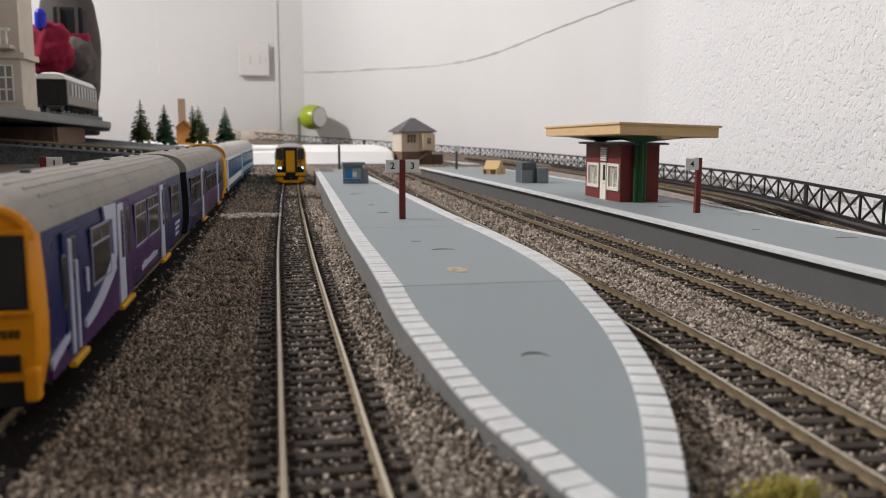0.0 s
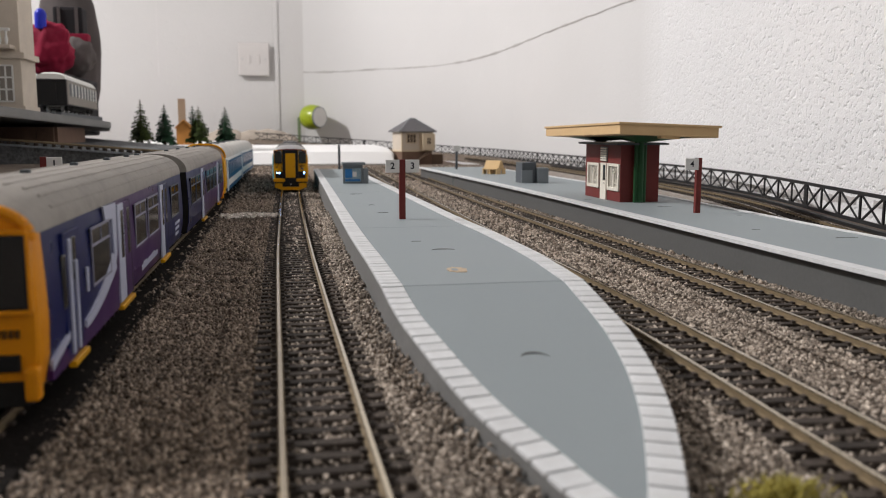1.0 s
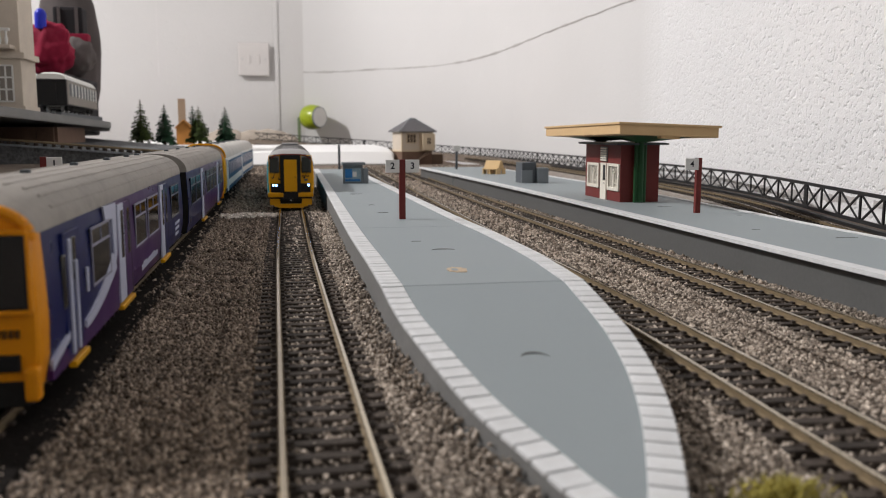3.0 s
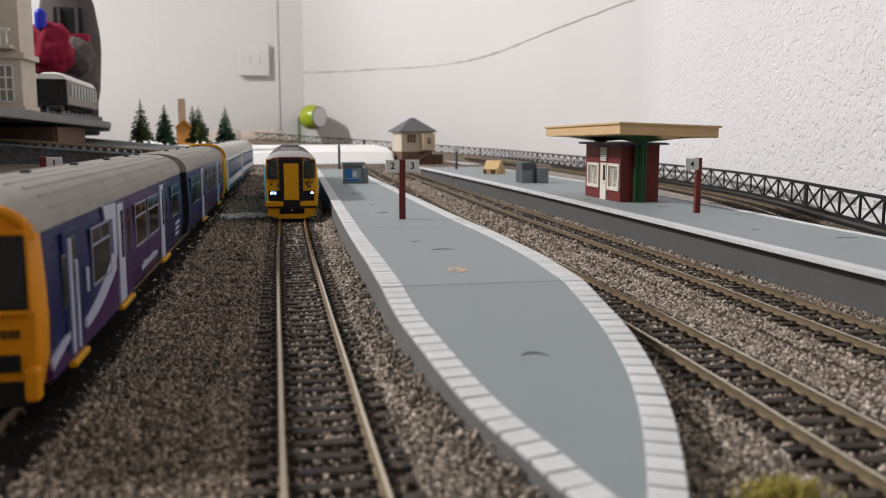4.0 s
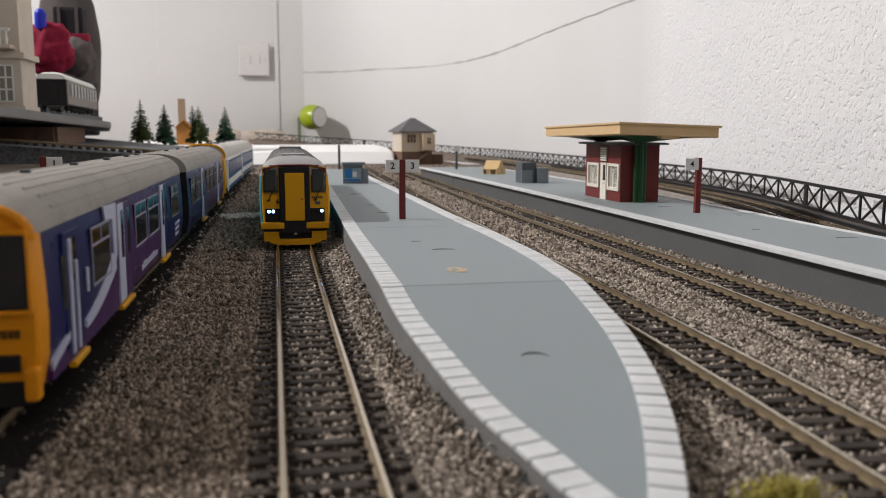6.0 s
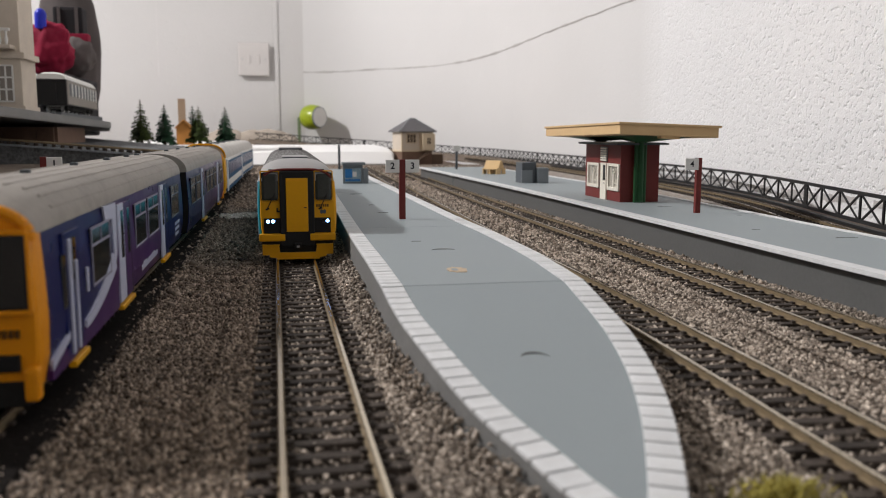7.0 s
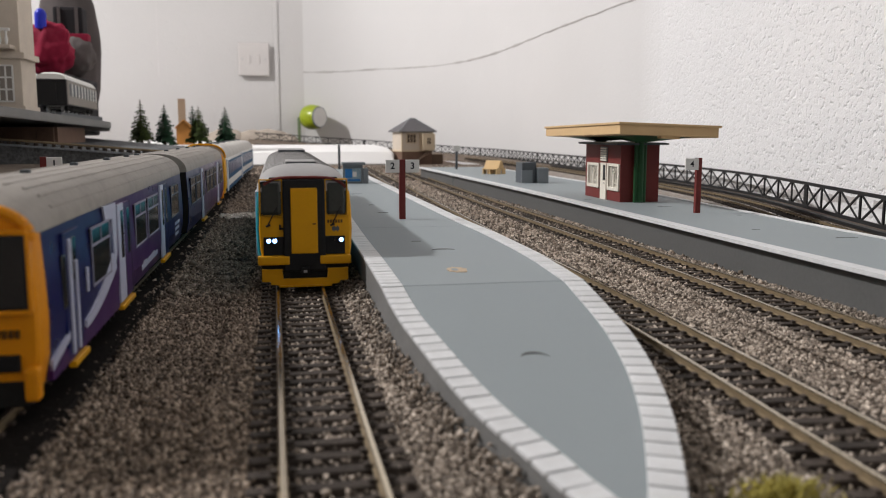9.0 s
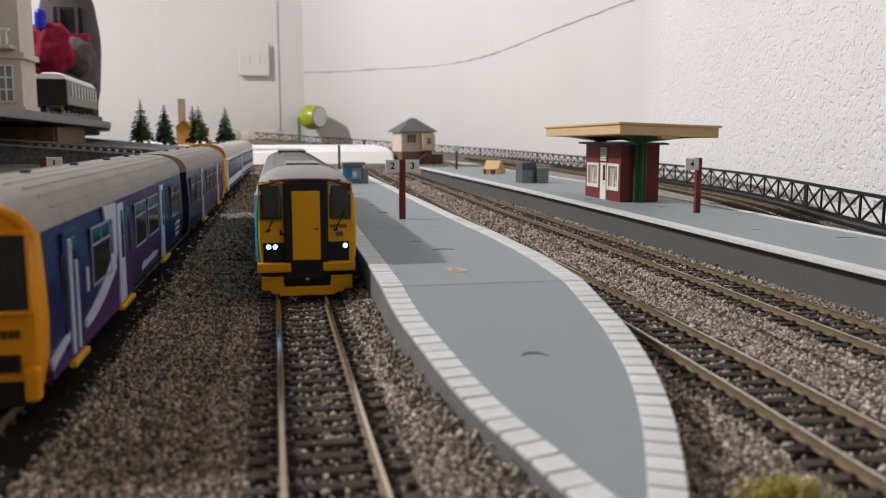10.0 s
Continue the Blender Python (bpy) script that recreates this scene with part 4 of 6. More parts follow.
def standing_unit(x_mid, y_nose, turn, cab_front=True, seed=1, name_label=""):
    """One car of the blue and purple unit that stands in the platform; the cab is at its near end if cab_front, else far."""
    root = thing("railcar", name_label, "train", pose(x_mid, y_nose, 0.0, 0, 0, turn), group="standing trains")
    hw, z0, z1, top, length = 0.0180, 0.0100, 0.0412, 0.0507, 0.262
    wheels = []
    side = side_outline(hw, z0, z1, 0.0016)
    ring = [(x, z) for x, z in side] + [(-x, z) for x, z in side[::-1]]

    def stretch(y0, y1, material, name, label):
        bm = bmesh.new()
        loft(bm, [[(x, y, z) for x, z in ring] for y in (y0, y1)])
        return part(name, bm, material, root, label)
    # painted lengths of the body, nose to tail: navy, then purple, then navy
    marks = [(0.004, 0.0815, "navy"), (0.0815, 0.1785, "purple"), (0.1785, length, "navy")] if cab_front else [(0.0, 0.075, "navy"), (0.075, 0.20, "purple"), (0.20, length - 0.004, "purple")]
    for a, b, c in marks:
        stretch(a, b, M[c], "body_panel", c + " painted body side")
    ro = roof_outline(hw, z1, top)
    full = [(x, z) for x, z in ro] + [(-x, z) for x, z in ro[-2::-1]]
    prof = ((0.0, 0.975, 0.72), (0.003, 0.99, 0.84), (0.010, 1.0, 0.95), (0.022, 1.003, 1.0), (length - 0.001, 1.003, 1.0)) if cab_front else ((0.001, 1.003, 1.0), (length - 0.02, 1.003, 1.0), (length - 0.008, 1.0, 0.94), (length, 0.98, 0.75))
    bm = bmesh.new()
    loft(bm, [[(x * k, y, z1 - 0.0006 + (z - z1 + 0.0006) * d) for x, z in full] for y, k, d in prof])
    roof = part("roof", bm, M["roof"], root, "weathered grey ribbed roof", smooth=True)
    for s in (-1, 1):
        for x in (0.0030, 0.0075, 0.0112, 0.0142, 0.0164):
            z = roof_height(ro, x)
            slope = math.atan2(roof_height(ro, x + 0.0006) - roof_height(ro, x - 0.0006), 0.0012)
            bm = bmesh.new()
            prism(bm, [(-0.00045, -0.0004), (0.00045, -0.0004), (0.0003, 0.00016), (-0.0003, 0.00016)], 0.017, length - 0.003, "y")
            bm.transform(Matrix.Translation((s * x, 0, z)) @ Matrix.Rotation(-s * slope, 4, "Y"))
            part("roof_rib", bm, M["roof"], roof)
    rng = random.Random(seed)
    for y in (0.060, 0.115, 0.170, 0.215, 0.244):
        bm = boxed(-0.0011, 0.0011, y, y + 0.0026, top - 0.0006, top + 0.0009, bevel=0.0003)
        part("roof_vent", bm, M["slate"], roof, "dark roof vent")
    x = hw + 0.00002
    # cab end
    yc = 0.0 if cab_front else length
    d = 1 if cab_front else -1
    bm = bmesh.new()
    loft(bm, [[(u * k, yc + d * y, z) for u, z in ring] for y, k in ((-0.0022, 0.945), (-0.0014, 0.975), (0.0006, 0.995), (0.0042, 1.004))])
    cab = part("cab_front", bm, M["orange"], root, "orange-yellow cab end")
    bm = bmesh.new()
    prev = None
    for u, z in full:
        q = (u * 0.975, yc - d * 0.0012, z1 - 0.0010 + (z - z1) * 0.74)
        if prev and (Vector(q) - Vector(prev)).length > 1e-5:
            rod(bm, prev, q, 0.0012, 8)
        prev = q
    part("roof_rim", bm, M["orange"], cab)
    bm = bmesh.new()
    prism(bm, [(u * 0.97, z1 - 0.0010 + (z - z1) * 0.72) for u, z in full] , *sorted((yc - d * 0.0014, yc + d * 0.0010)), "y")
    part("cab_brow", bm, M["orange"], cab, "orange-yellow panel above the cab windows")
    for s in (-1, 1):
        a, b = sorted((s * 0.0060, s * 0.0166))
        ya, yb = sorted((yc - d * 0.0030, yc))
        w = part("windscreen", boxed(a, b, ya, yb, 0.0262, 0.0418, bevel=0.001), M["glass_dark"], root, "dark cab window")
        bm = bmesh.new()
        for x0, x1, zz0, zz1 in ((a - 0.0004, a + 0.0004, 0.0262, 0.0418), (b - 0.0004, b + 0.0004, 0.0262, 0.0418), (a, b, 0.0256, 0.0266), (a, b, 0.0414, 0.0424)):
            box(bm, x0, x1, ya - 0.0003, yb, zz0, zz1, bevel=0.0003)
        part("window_rubber", bm, M["orange"], w)
        ya, yb = sorted((yc - d * 0.0040, yc))
        a, b = sorted((s * 0.0146, s * 0.0174))
        part("bumper", boxed(a, b, ya, yb, 0.0082, 0.0150, bevel=0.0008), M["orange"], root, "orange-yellow bumper")
        a, b = sorted((s * 0.0060, s * 0.0140))
        part("lamp_panel", boxed(a, b, ya + 0.0008, yb - 0.0002, 0.0142, 0.0176, bevel=0.0004), M["black"], root, "black lamp panel")
        a, b = sorted((s * 0.0050, s * 0.0150))
        part("apron", boxed(a, b, ya + 0.0009, yb, 0.0070, 0.0122, bevel=0.0004), M["dark"], root, "black apron below the cab")
    ya, yb = sorted((yc - d * 0.0045, yc))
    part("gangway_door", boxed(-0.0055, 0.0055, ya, yb, 0.0120, 0.0405, bevel=0.0008), M["black"], root, "black gangway")
    bm = bmesh.new()
    for k in range(5):
        box(bm, 0.0085 + k * 0.0012, 0.0093 + k * 0.0012, yc - d * 0.00265 - 0.0002, yc - d * 0.00265 + 0.0006, 0.0210, 0.0226)
    part("number_bars", bm, M["number_print"], root, "dark fleet number bars")
    # sides
    def stripe(y0, y1, z_lo, z_hi, m="lilac", name="door_stripe", lab="pale painted stripe"):
        return part(name, boxed(x - 0.0006, x + 0.00022, y0, y1, z_lo, z_hi, bevel=0.0002), M[m], root, lab)
    if cab_front:
        # cab door, its recess, pale handrails and yellow step
        part("cab_door", boxed(x - 0.0006, x + 0.00012, 0.0185, 0.0345, 0.0112, 0.0392, bevel=0.0002), M["navy"], root, "navy cab door")
        part("side_window", boxed(x - 0.0004, x + 0.0002, 0.0168, 0.0205, 0.0225, 0.0345, bevel=0.0003), M["glass_dark"], root)
        part("side_window", boxed(x - 0.0004, x + 0.0002, 0.0265, 0.0300, 0.0275, 0.0375, bevel=0.0003), M["glass_dark"], root)
        for y, w, top_z in ((0.0228, 0.0010, 0.0375), (0.0285, 0.0007, 0.0320)):
            part("handrail", boxed(x, x + 0.0007, y - w, y + w, 0.0112, top_z, bevel=0.0003), M["lilac"], root, "pale door edge strip")
        part("door_handle", boxed(x, x + 0.0007, 0.0390, 0.0405, 0.0225, 0.0285, bevel=0.0003), M["lilac"], root, "pale grab handle")
        pane(root, "side_window", x, 0.0475, 0.0712, 0.0225, 0.0370, frame_material=M["frame_lilac"])
        # pale ribbon that sweeps up from the sill to the cantrail before the first door
        bm = bmesh.new()
        top_e, bot_e = [], []
        for k in range(19):
            t = k / 18
            y = 0.0375 + 0.0385 * t
            z = 0.0138 + 0.0085 * t ** 1.6
            bot_e.append((y + 0.004 * t, z))
            top_e.append((y - 0.001 * t, z + 0.0020 + 0.0030 * t))
        prism(bm, bot_e + top_e[::-1], x - 0.0004, x + 0.0002, "x")
        part("livery_ribbon", bm, M["lilac"], root, "pale swoosh on the purple side")
        part("livery_panel", prism(bmesh.new(), [(0.0045, 0.0101), (0.0815, 0.0101), (0.0815, 0.0225), (0.0700, 0.0190), (0.0375, 0.0139), (0.0045, 0.0132)], x - 0.0012, x + 0.0001, "x"), M["purple"], root, "purple lower panel")
        bm = bmesh.new()
        prism(bm, [(0.0770, 0.0225), (0.0815, 0.0260), (0.0822, 0.0410), (0.0645, 0.0412), (0.0665, 0.0372), (0.0765, 0.0368)], x - 0.0004, x + 0.00018, "x")
        part("livery_ribbon", bm, M["lilac"], root, "pale swoosh up to the roof")
        bm = bmesh.new()
        prism(bm, [(0.0045, 0.0122), (0.0205, 0.0152), (0.0205, 0.0170), (0.0045, 0.0144)], x - 0.0004, x + 0.0002, "x")
        part("livery_ribbon", bm, M["lilac"], root, "pale swoosh near the cab")
        doors = (0.0850, 0.1800)
        wins = ((0.1160, 0.1395), (0.1450, 0.1723), (0.2151, 0.2440))
    else:
        doors = (0.0735, 0.1950)
        wins = ((0.0120, 0.0350), (0.0400, 0.0640), (0.1050, 0.1270), (0.1330, 0.1560), (0.1620, 0.1830), (0.2220, 0.2440))
    for y in doors:
        for o in (0.0, 0.0108):
            leaf = part("side_door", boxed(x - 0.0006, x + 0.00012, y + o, y + o + 0.0100, 0.0106, 0.0400, bevel=0.0002), M["lilac"] if o == 0.0 else M["navy" if y > 0.15 else "purple"], root, "pale sliding door leaf" if o == 0.0 else "sliding door leaf")
            part("door_pane", boxed(x - 0.0002, x + 0.0002, y + o + 0.0042, y + o + 0.0086, 0.0235, 0.0380, bevel=0.0003), M["glass_dark"], leaf)
        part("door_gap", boxed(x - 0.0006, x + 0.0001, y + 0.0207, y + 0.0217, 0.0106, 0.0400), M["black"], root, "dark gap beside the door")
        part("door_step", boxed(x - 0.0008, x + 0.0009, y - 0.001, y + 0.021, 0.0086, 0.0100, bevel=0.0003), M["yellow"], root, "yellow door step")
    for a, b in wins:
        pane(root, "side_window", x, a, b, 0.0235, 0.0375, frame_material=M["frame_lilac"] if cab_front and a < 0.2 else None)
    if cab_front:
        part("door_step", boxed(x - 0.0008, x + 0.0009, 0.0213, 0.0362, 0.0082, 0.0097, bevel=0.0003), M["yellow"], root, "yellow cab step")
        # unreadable lettering low on the purple side
        bm = bmesh.new()
        for k in range(10):
            h = rng.uniform(0.0016, 0.0028)
            box(bm, x, x + 0.0002, 0.1260 + k * 0.0040, 0.1290 + k * 0.0040, 0.0140 + 0.00006 * k, 0.0140 + 0.00006 * k + h)
        part("lettering_bars", bm, M["lilac"], root, "small pale lettering bars")
        bm = bmesh.new()
        for k in range(3):
            box(bm, x, x + 0.0002, 0.2260, 0.2440 - 0.003 * k, 0.0190 - k * 0.0024, 0.0203 - k * 0.0024)
        part("lettering_bars", bm, M["lilac"], root, "small pale lettering bars")
    underframe(root, 0.0, length, seed)
    bogie(root, 0.040, wheels)
    bogie(root, length - 0.040, wheels)
    # gangway bellows and dark end plate at the coupled end
    ye = length if cab_front else 0.0
    bm = bmesh.new()
    loft(bm, [[(u * 0.985, ye + d * y, z) for u, z in ring] for y in (-0.0005, 0.0006)])
    part("end_plate", bm, M["dark"], root, "dark coach end")
    bm = bmesh.new()
    for k in range(4):
        y = ye + d * 0.0012 * k
        box(bm, -0.0085, 0.0085, min(y, y + d * 0.0008), max(y, y + d * 0.0008), 0.0120, 0.0440, bevel=0.0002)
    part("gangway_bellows", bm, M["black"], root, "black folded gangway")
    return root


def express_unit(x_mid, y0, turn, label, cab=False):
    """The white and blue unit that stands behind, far along the same track."""
    root = thing("railcar", label, "train", pose(x_mid, y0, 0.0, 0, 0, turn), group="standing trains")
    hw, z0, z1, top, length = 0.0178, 0.0110, 0.0405, 0.0515, 0.268
    wheels = []
    side = side_outline(hw, z0, z1, 0.0016)
    ring = [(x, z) for x, z in side] + [(-x, z) for x, z in side[::-1]]
    part("body", loft(bmesh.new(), [[(x, y, z) for x, z in ring] for y in (0.0, length)]), M["white"], root, "white painted body side")
    ro = roof_outline(hw, z1, top)
    full = [(x, z) for x, z in ro] + [(-x, z) for x, z in ro[-2::-1]]
    roof = part("roof", loft(bmesh.new(), [[(x * 1.003, y, z - 0.0005) for x, z in full] for y in (0.0, length)]), M["roof_white"], root, "off-white roof", smooth=True)
    if cab:
        bm = bmesh.new()
        loft(bm, [[(u * k, y, z) for u, z in ring] for y, k in ((-0.0040, 0.94), (-0.0025, 0.98), (0.0, 1.01), (0.0035, 1.012))])
        front = part("cab_front", bm, M["yellow"], root, "yellow cab end")
        bm = bmesh.new()
        prev = None
        for u, z in full:
            q = (u, -0.0005, z + 0.0002)
            if prev and (Vector(q) - Vector(prev)).length > 1e-5:
                rod(bm, prev, q, 0.0009, 8)
            prev = q
        part("roof_rim", bm, M["yellow"], front)
        part("windscreen", boxed(-0.014, 0.014, -0.0046, -0.001, 0.0265, 0.0385, bevel=0.001), M["glass_dark"], root, "dark cab window")
    x = hw + 0.00004
    part("blue_band", boxed(x - 0.0006, x + 0.0002, 0.010, length - 0.004, 0.0215, 0.0375, bevel=0.0002), M["blue"], root, "broad blue window band")
    for k in range(9):
        a = 0.032 + k * 0.0235
        part("side_window", boxed(x, x + 0.0004, a, a + 0.019, 0.0255, 0.0360, bevel=0.0002), M["navy"], root)
    for y in (0.008, length - 0.022):
        part("side_door", boxed(x - 0.0004, x + 0.0005, y, y + 0.012, 0.0125, 0.0390, bevel=0.0002), M["pale"], root, "pale passenger door")
    part("sole_stripe", boxed(x - 0.0012, x + 0.0001, 0.002, length - 0.002, 0.0125, 0.0150), M["blue"], root, "blue stripe along the sill")
    underframe(root, 0.0, length, 21)
    bogie(root, 0.040, wheels)
    bogie(root, length - 0.040, wheels)
    for y in (0.05, 0.13, 0.21):
        part("roof_vent", boxed(-0.003, 0.003, y, y + 0.006, top - 0.0008, top + 0.0010, bevel=0.0004), M["slate"], roof)
    return root


# ---- things on the platforms ----
def number_sign(x, y, z, left, right, label, height=0.0296, one_side=0):
    """A maroon post with small white number boards at its head."""
    root = thing("platform_sign", label, "sign", pose(x, y, z), group="platform number signs")
    part("post", boxed(-0.0016, 0.0016, -0.0013, 0.0013, 0.0, height, bevel=0.0002), M["maroon"], root, "maroon square post")
    if one_side:
        part("post_cap", boxed(-0.0017, 0.0017, -0.0007, 0.0014, height - 0.0066, height + 0.0001, bevel=0.0002), M["black"], root, "black painted post head")
    for s, text in ((-1, left), (1, right)):
        if not text:
            continue
        a, b = sorted((s * 0.0016, s * (0.0016 + 0.0072)))
        if one_side:
            a, b = sorted((s * 0.0008, s * 0.0090))
        bd = part("number_board", boxed(a, b, -0.0020, -0.0008, height - 0.0068, height - 0.0002, bevel=0.0002), M["white"], root, "white number board")
        lettering("numeral", text, 0.0047, M["ink"], bd, Matrix.Translation(((a + b) / 2, -0.00204, height - 0.0035)) @ Matrix.Rotation(math.pi / 2, 4, "X"))
    return root


def far_post(x, y, z, h, board, label):
    root = thing("platform_sign", label, "sign", pose(x, y, z), group="platform number signs")
    part("post", boxed(-0.0014, 0.0014, -0.0012, 0.0012, 0.0, h, bevel=0.0002), M["slate"], root, "dark square post")
    if board:
        part("number_board", boxed(-0.0042, 0.0042, -0.002, -0.0012, h - 0.007, h, bevel=0.0002), M["white"], root, "white board")
    return root


def poster_shelter():
    root = thing("poster_shelter", "small grey shelter with a blue poster board on the platform", "shelter", pose(0.0510, 0.762, P3))
    part("back_panel", boxed(0.0, 0.0175, 0.0, 0.002, 0.0, 0.0182, bevel=0.0002), M["grey"], root, "grey panel")
    part("roof", boxed(-0.0006, 0.0195, -0.004, 0.012, 0.0165, 0.0188, bevel=0.0003), M["grey"], root, "grey flat roof")
    part("side_panel", boxed(0.0180, 0.0225, -0.001, 0.010, 0.0, 0.0135, bevel=0.0003), M["grey"], root, "grey side panel")
    p = part("poster", boxed(0.0015, 0.0158, -0.0008, 0.0002, 0.0015, 0.0135), M["poster_pale"], root, "blue and grey poster")
    part("poster_block", boxed(0.0018, 0.0080, -0.0012, -0.0007, 0.0050, 0.0130), M["poster"], p, "bright blue printed area")
    part("poster_block", boxed(0.0085, 0.0120, -0.0012, -0.0007, 0.0060, 0.0105), M["white"], p, "pale printed area")
    part("poster_block", boxed(0.0018, 0.0150, -0.0012, -0.0007, 0.0022, 0.0040), M["poster"], p, "bright blue printed area")
    return root


def kiosk():
    """The maroon booth with its wide tan canopy on green columns."""
    root = thing("platform_kiosk", "maroon platform kiosk with white windows under a broad tan canopy", "kiosk")
    x0, x1, y0, y1, z0, z1 = 0.2205, 0.2478, 0.5385, 0.6060, P4, 0.0532
    body = part("body", boxed(x0, x1, y0, y1, z0, z1, bevel=0.0003), M["maroon"], root, "maroon booth walls")
    slab = part("roof_slab", boxed(x0 - 0.0045, x1 + 0.0045, y0 - 0.0045, y1 + 0.0045, z1, z1 + 0.0012, bevel=0.0002), M["slate"], root, "dark flat roof slab")
    part("roof_top", boxed(x0 - 0.003, x1 + 0.003, y0 - 0.003, y1 + 0.003, z1 + 0.0012, z1 + 0.0016), M["white"], slab, "pale roof upper side")

    def window(ya, yb, za, zb):
        w = part("window", boxed(x0 - 0.0002, x0 + 0.0008, ya + 0.0015, yb - 0.0015, za + 0.0015, zb - 0.0015), M["blind"], root, "beige blind behind glass")
        bm = bmesh.new()
        for a, b, c, d in ((ya, ya + 0.0026, za, zb), (yb - 0.0026, yb, za, zb), (ya + 0.0026, yb - 0.0026, za, za + 0.0024), (ya + 0.0026, yb - 0.0026, zb - 0.0020, zb)):
            box(bm, x0 - 0.0012, x0 + 0.0004, a, b, c, d, bevel=0.0002)
        part("window_frame", bm, M["cream_frame"], w, "thick cream frame")
        ym = (ya + yb) / 2
        part("dark_pane", boxed(x0 - 0.0004, x0, ya + 0.0026, ya + 0.0050, za + 0.0060, zb - 0.0018), M["glass_dark"], w)
        part("dark_pane", boxed(x0 - 0.0004, x0, ym + 0.0012, ym + 0.0026, za + 0.0024, zb - 0.0018), M["slate"], w)
        for a, b, c, d in ((ym - 0.0012, ym + 0.0012, za + 0.0024, zb - 0.0036), (ym - 0.0034, ym + 0.0012, zb - 0.0062, zb - 0.0050), (ya + 0.0026, ym, za + 0.0046, za + 0.0056), (ya + 0.0044, ya + 0.0054, za + 0.0024, za + 0.0080)):
            part("glazing_bar", boxed(x0 - 0.0008, x0 - 0.0002, a, b, c, d), M["cream_frame"], w)
    window(0.5395, 0.5605, 0.0222, 0.0405)
    window(0.5765, 0.6000, 0.0225, 0.0400)
    door = part("door", boxed(x0 - 0.0010, x0 + 0.0004, 0.5625, 0.5735, P4, 0.0405, bevel=0.0002), M["cream_frame"], root, "cream half-glazed door")
    part("door_pane", boxed(x0 - 0.0013, x0 - 0.0008, 0.5640, 0.5675, 0.0285, 0.0390), M["glass_dark"], door)
    part("door_handle", boxed(x0 - 0.0018, x0 - 0.0008, 0.5650, 0.5658, 0.0262, 0.0268), M["slate"], door)
    louvre = part("louvre", boxed(x0 - 0.0005, x0 + 0.0002, 0.5622, 0.5738, 0.0416, 0.0515), M["grey"], root, "grey vent recess over the door")
    for k in range(6):
        part("slat", boxed(x0 - 0.0012, x0 - 0.0004, 0.5624, 0.5736, 0.0419 + k * 0.0016, 0.0429 + k * 0.0016), M["cream_frame"], louvre, "cream slat")
    # columns and spreading brackets under a canopy that droops a little away from the track
    cx = 0.2330

    def droop(bm):
        for v in bm.verts:
            if v.co.z > 0.058:
                v.co.z -= (v.co.x - 0.1995) * 0.036 + (v.co.y - 0.490) * 0.012
        return bm
    for y, s in ((y0 - 0.0028, -1), (y1 + 0.0028, 1)):
        bm = bmesh.new()
        for u, r in ((-0.0030, 0.0014), (0.0, 0.0024), (0.0030, 0.0014)):
            rod(bm, (cx + u, y, P4), (cx + u, y, 0.0580), r, 14)
        part("column", bm, M["green"], root, "dark green column")
        bm = bmesh.new()
        low = [bm.verts.new((cx + u * 0.0045, y + v * 0.003, 0.0552)) for u, v in ((-1, -1), (1, -1), (1, 1), (-1, 1))]
        y_out, y_in = (y - 0.034, y + 0.024) if s < 0 else (y - 0.024, y + 0.022)
        high = [bm.verts.new((cx + u * 0.0190, v, 0.0603)) for u, v in ((-1, y_out), (1, y_out), (1, y_in), (-1, y_in))]
        for k in range(4):
            bm.faces.new((low[k], low[(k + 1) % 4], high[(k + 1) % 4], high[k]))
        bm.faces.new(low[::-1])
        bm.faces.new(high)
        part("bracket", droop(bm), M["green"], root, "dark green spreading bracket")
    part("cross_beam", droop(boxed(cx - 0.0060, cx + 0.0060, 0.4915, 0.4975, 0.0588, 0.0604)), M["canopy"], root, "tan cross member")
    can = part("canopy", droop(boxed(0.1995, 0.2640, 0.4900, 0.6390, 0.0604, 0.0670, bevel=0.0003)), M["canopy"], root, "tan canopy fascia")
    part("canopy_top", droop(boxed(0.1985, 0.2655, 0.4888, 0.6402, 0.0664, 0.0678, bevel=0.0002)), M["canopy"], can, "thin projecting canopy edge")
    return root


def crate_stack():
    """Small grey cupboards side by side on the far platform."""
    root = thing("platform_hut", "two low grey cabinets on the platform", "cabinet", pose(0.2165, 0.765, P4))
    part("cabinet_body", boxed(0.0, 0.0135, 0.0, 0.022, 0.0, 0.0190, bevel=0.0004), M["slate"], root, "dark grey tall cabinet")
    part("cabinet_front", boxed(-0.0006, 0.0100, -0.0012, 0.0004, 0.0, 0.0120, bevel=0.0003), M["grey"], root, "grey front panel")
    part("low_cabinet", boxed(0.0140, 0.0245, -0.004, 0.014, 0.0, 0.0140, bevel=0.0004), M["grey"], root, "grey low cabinet")
    return root


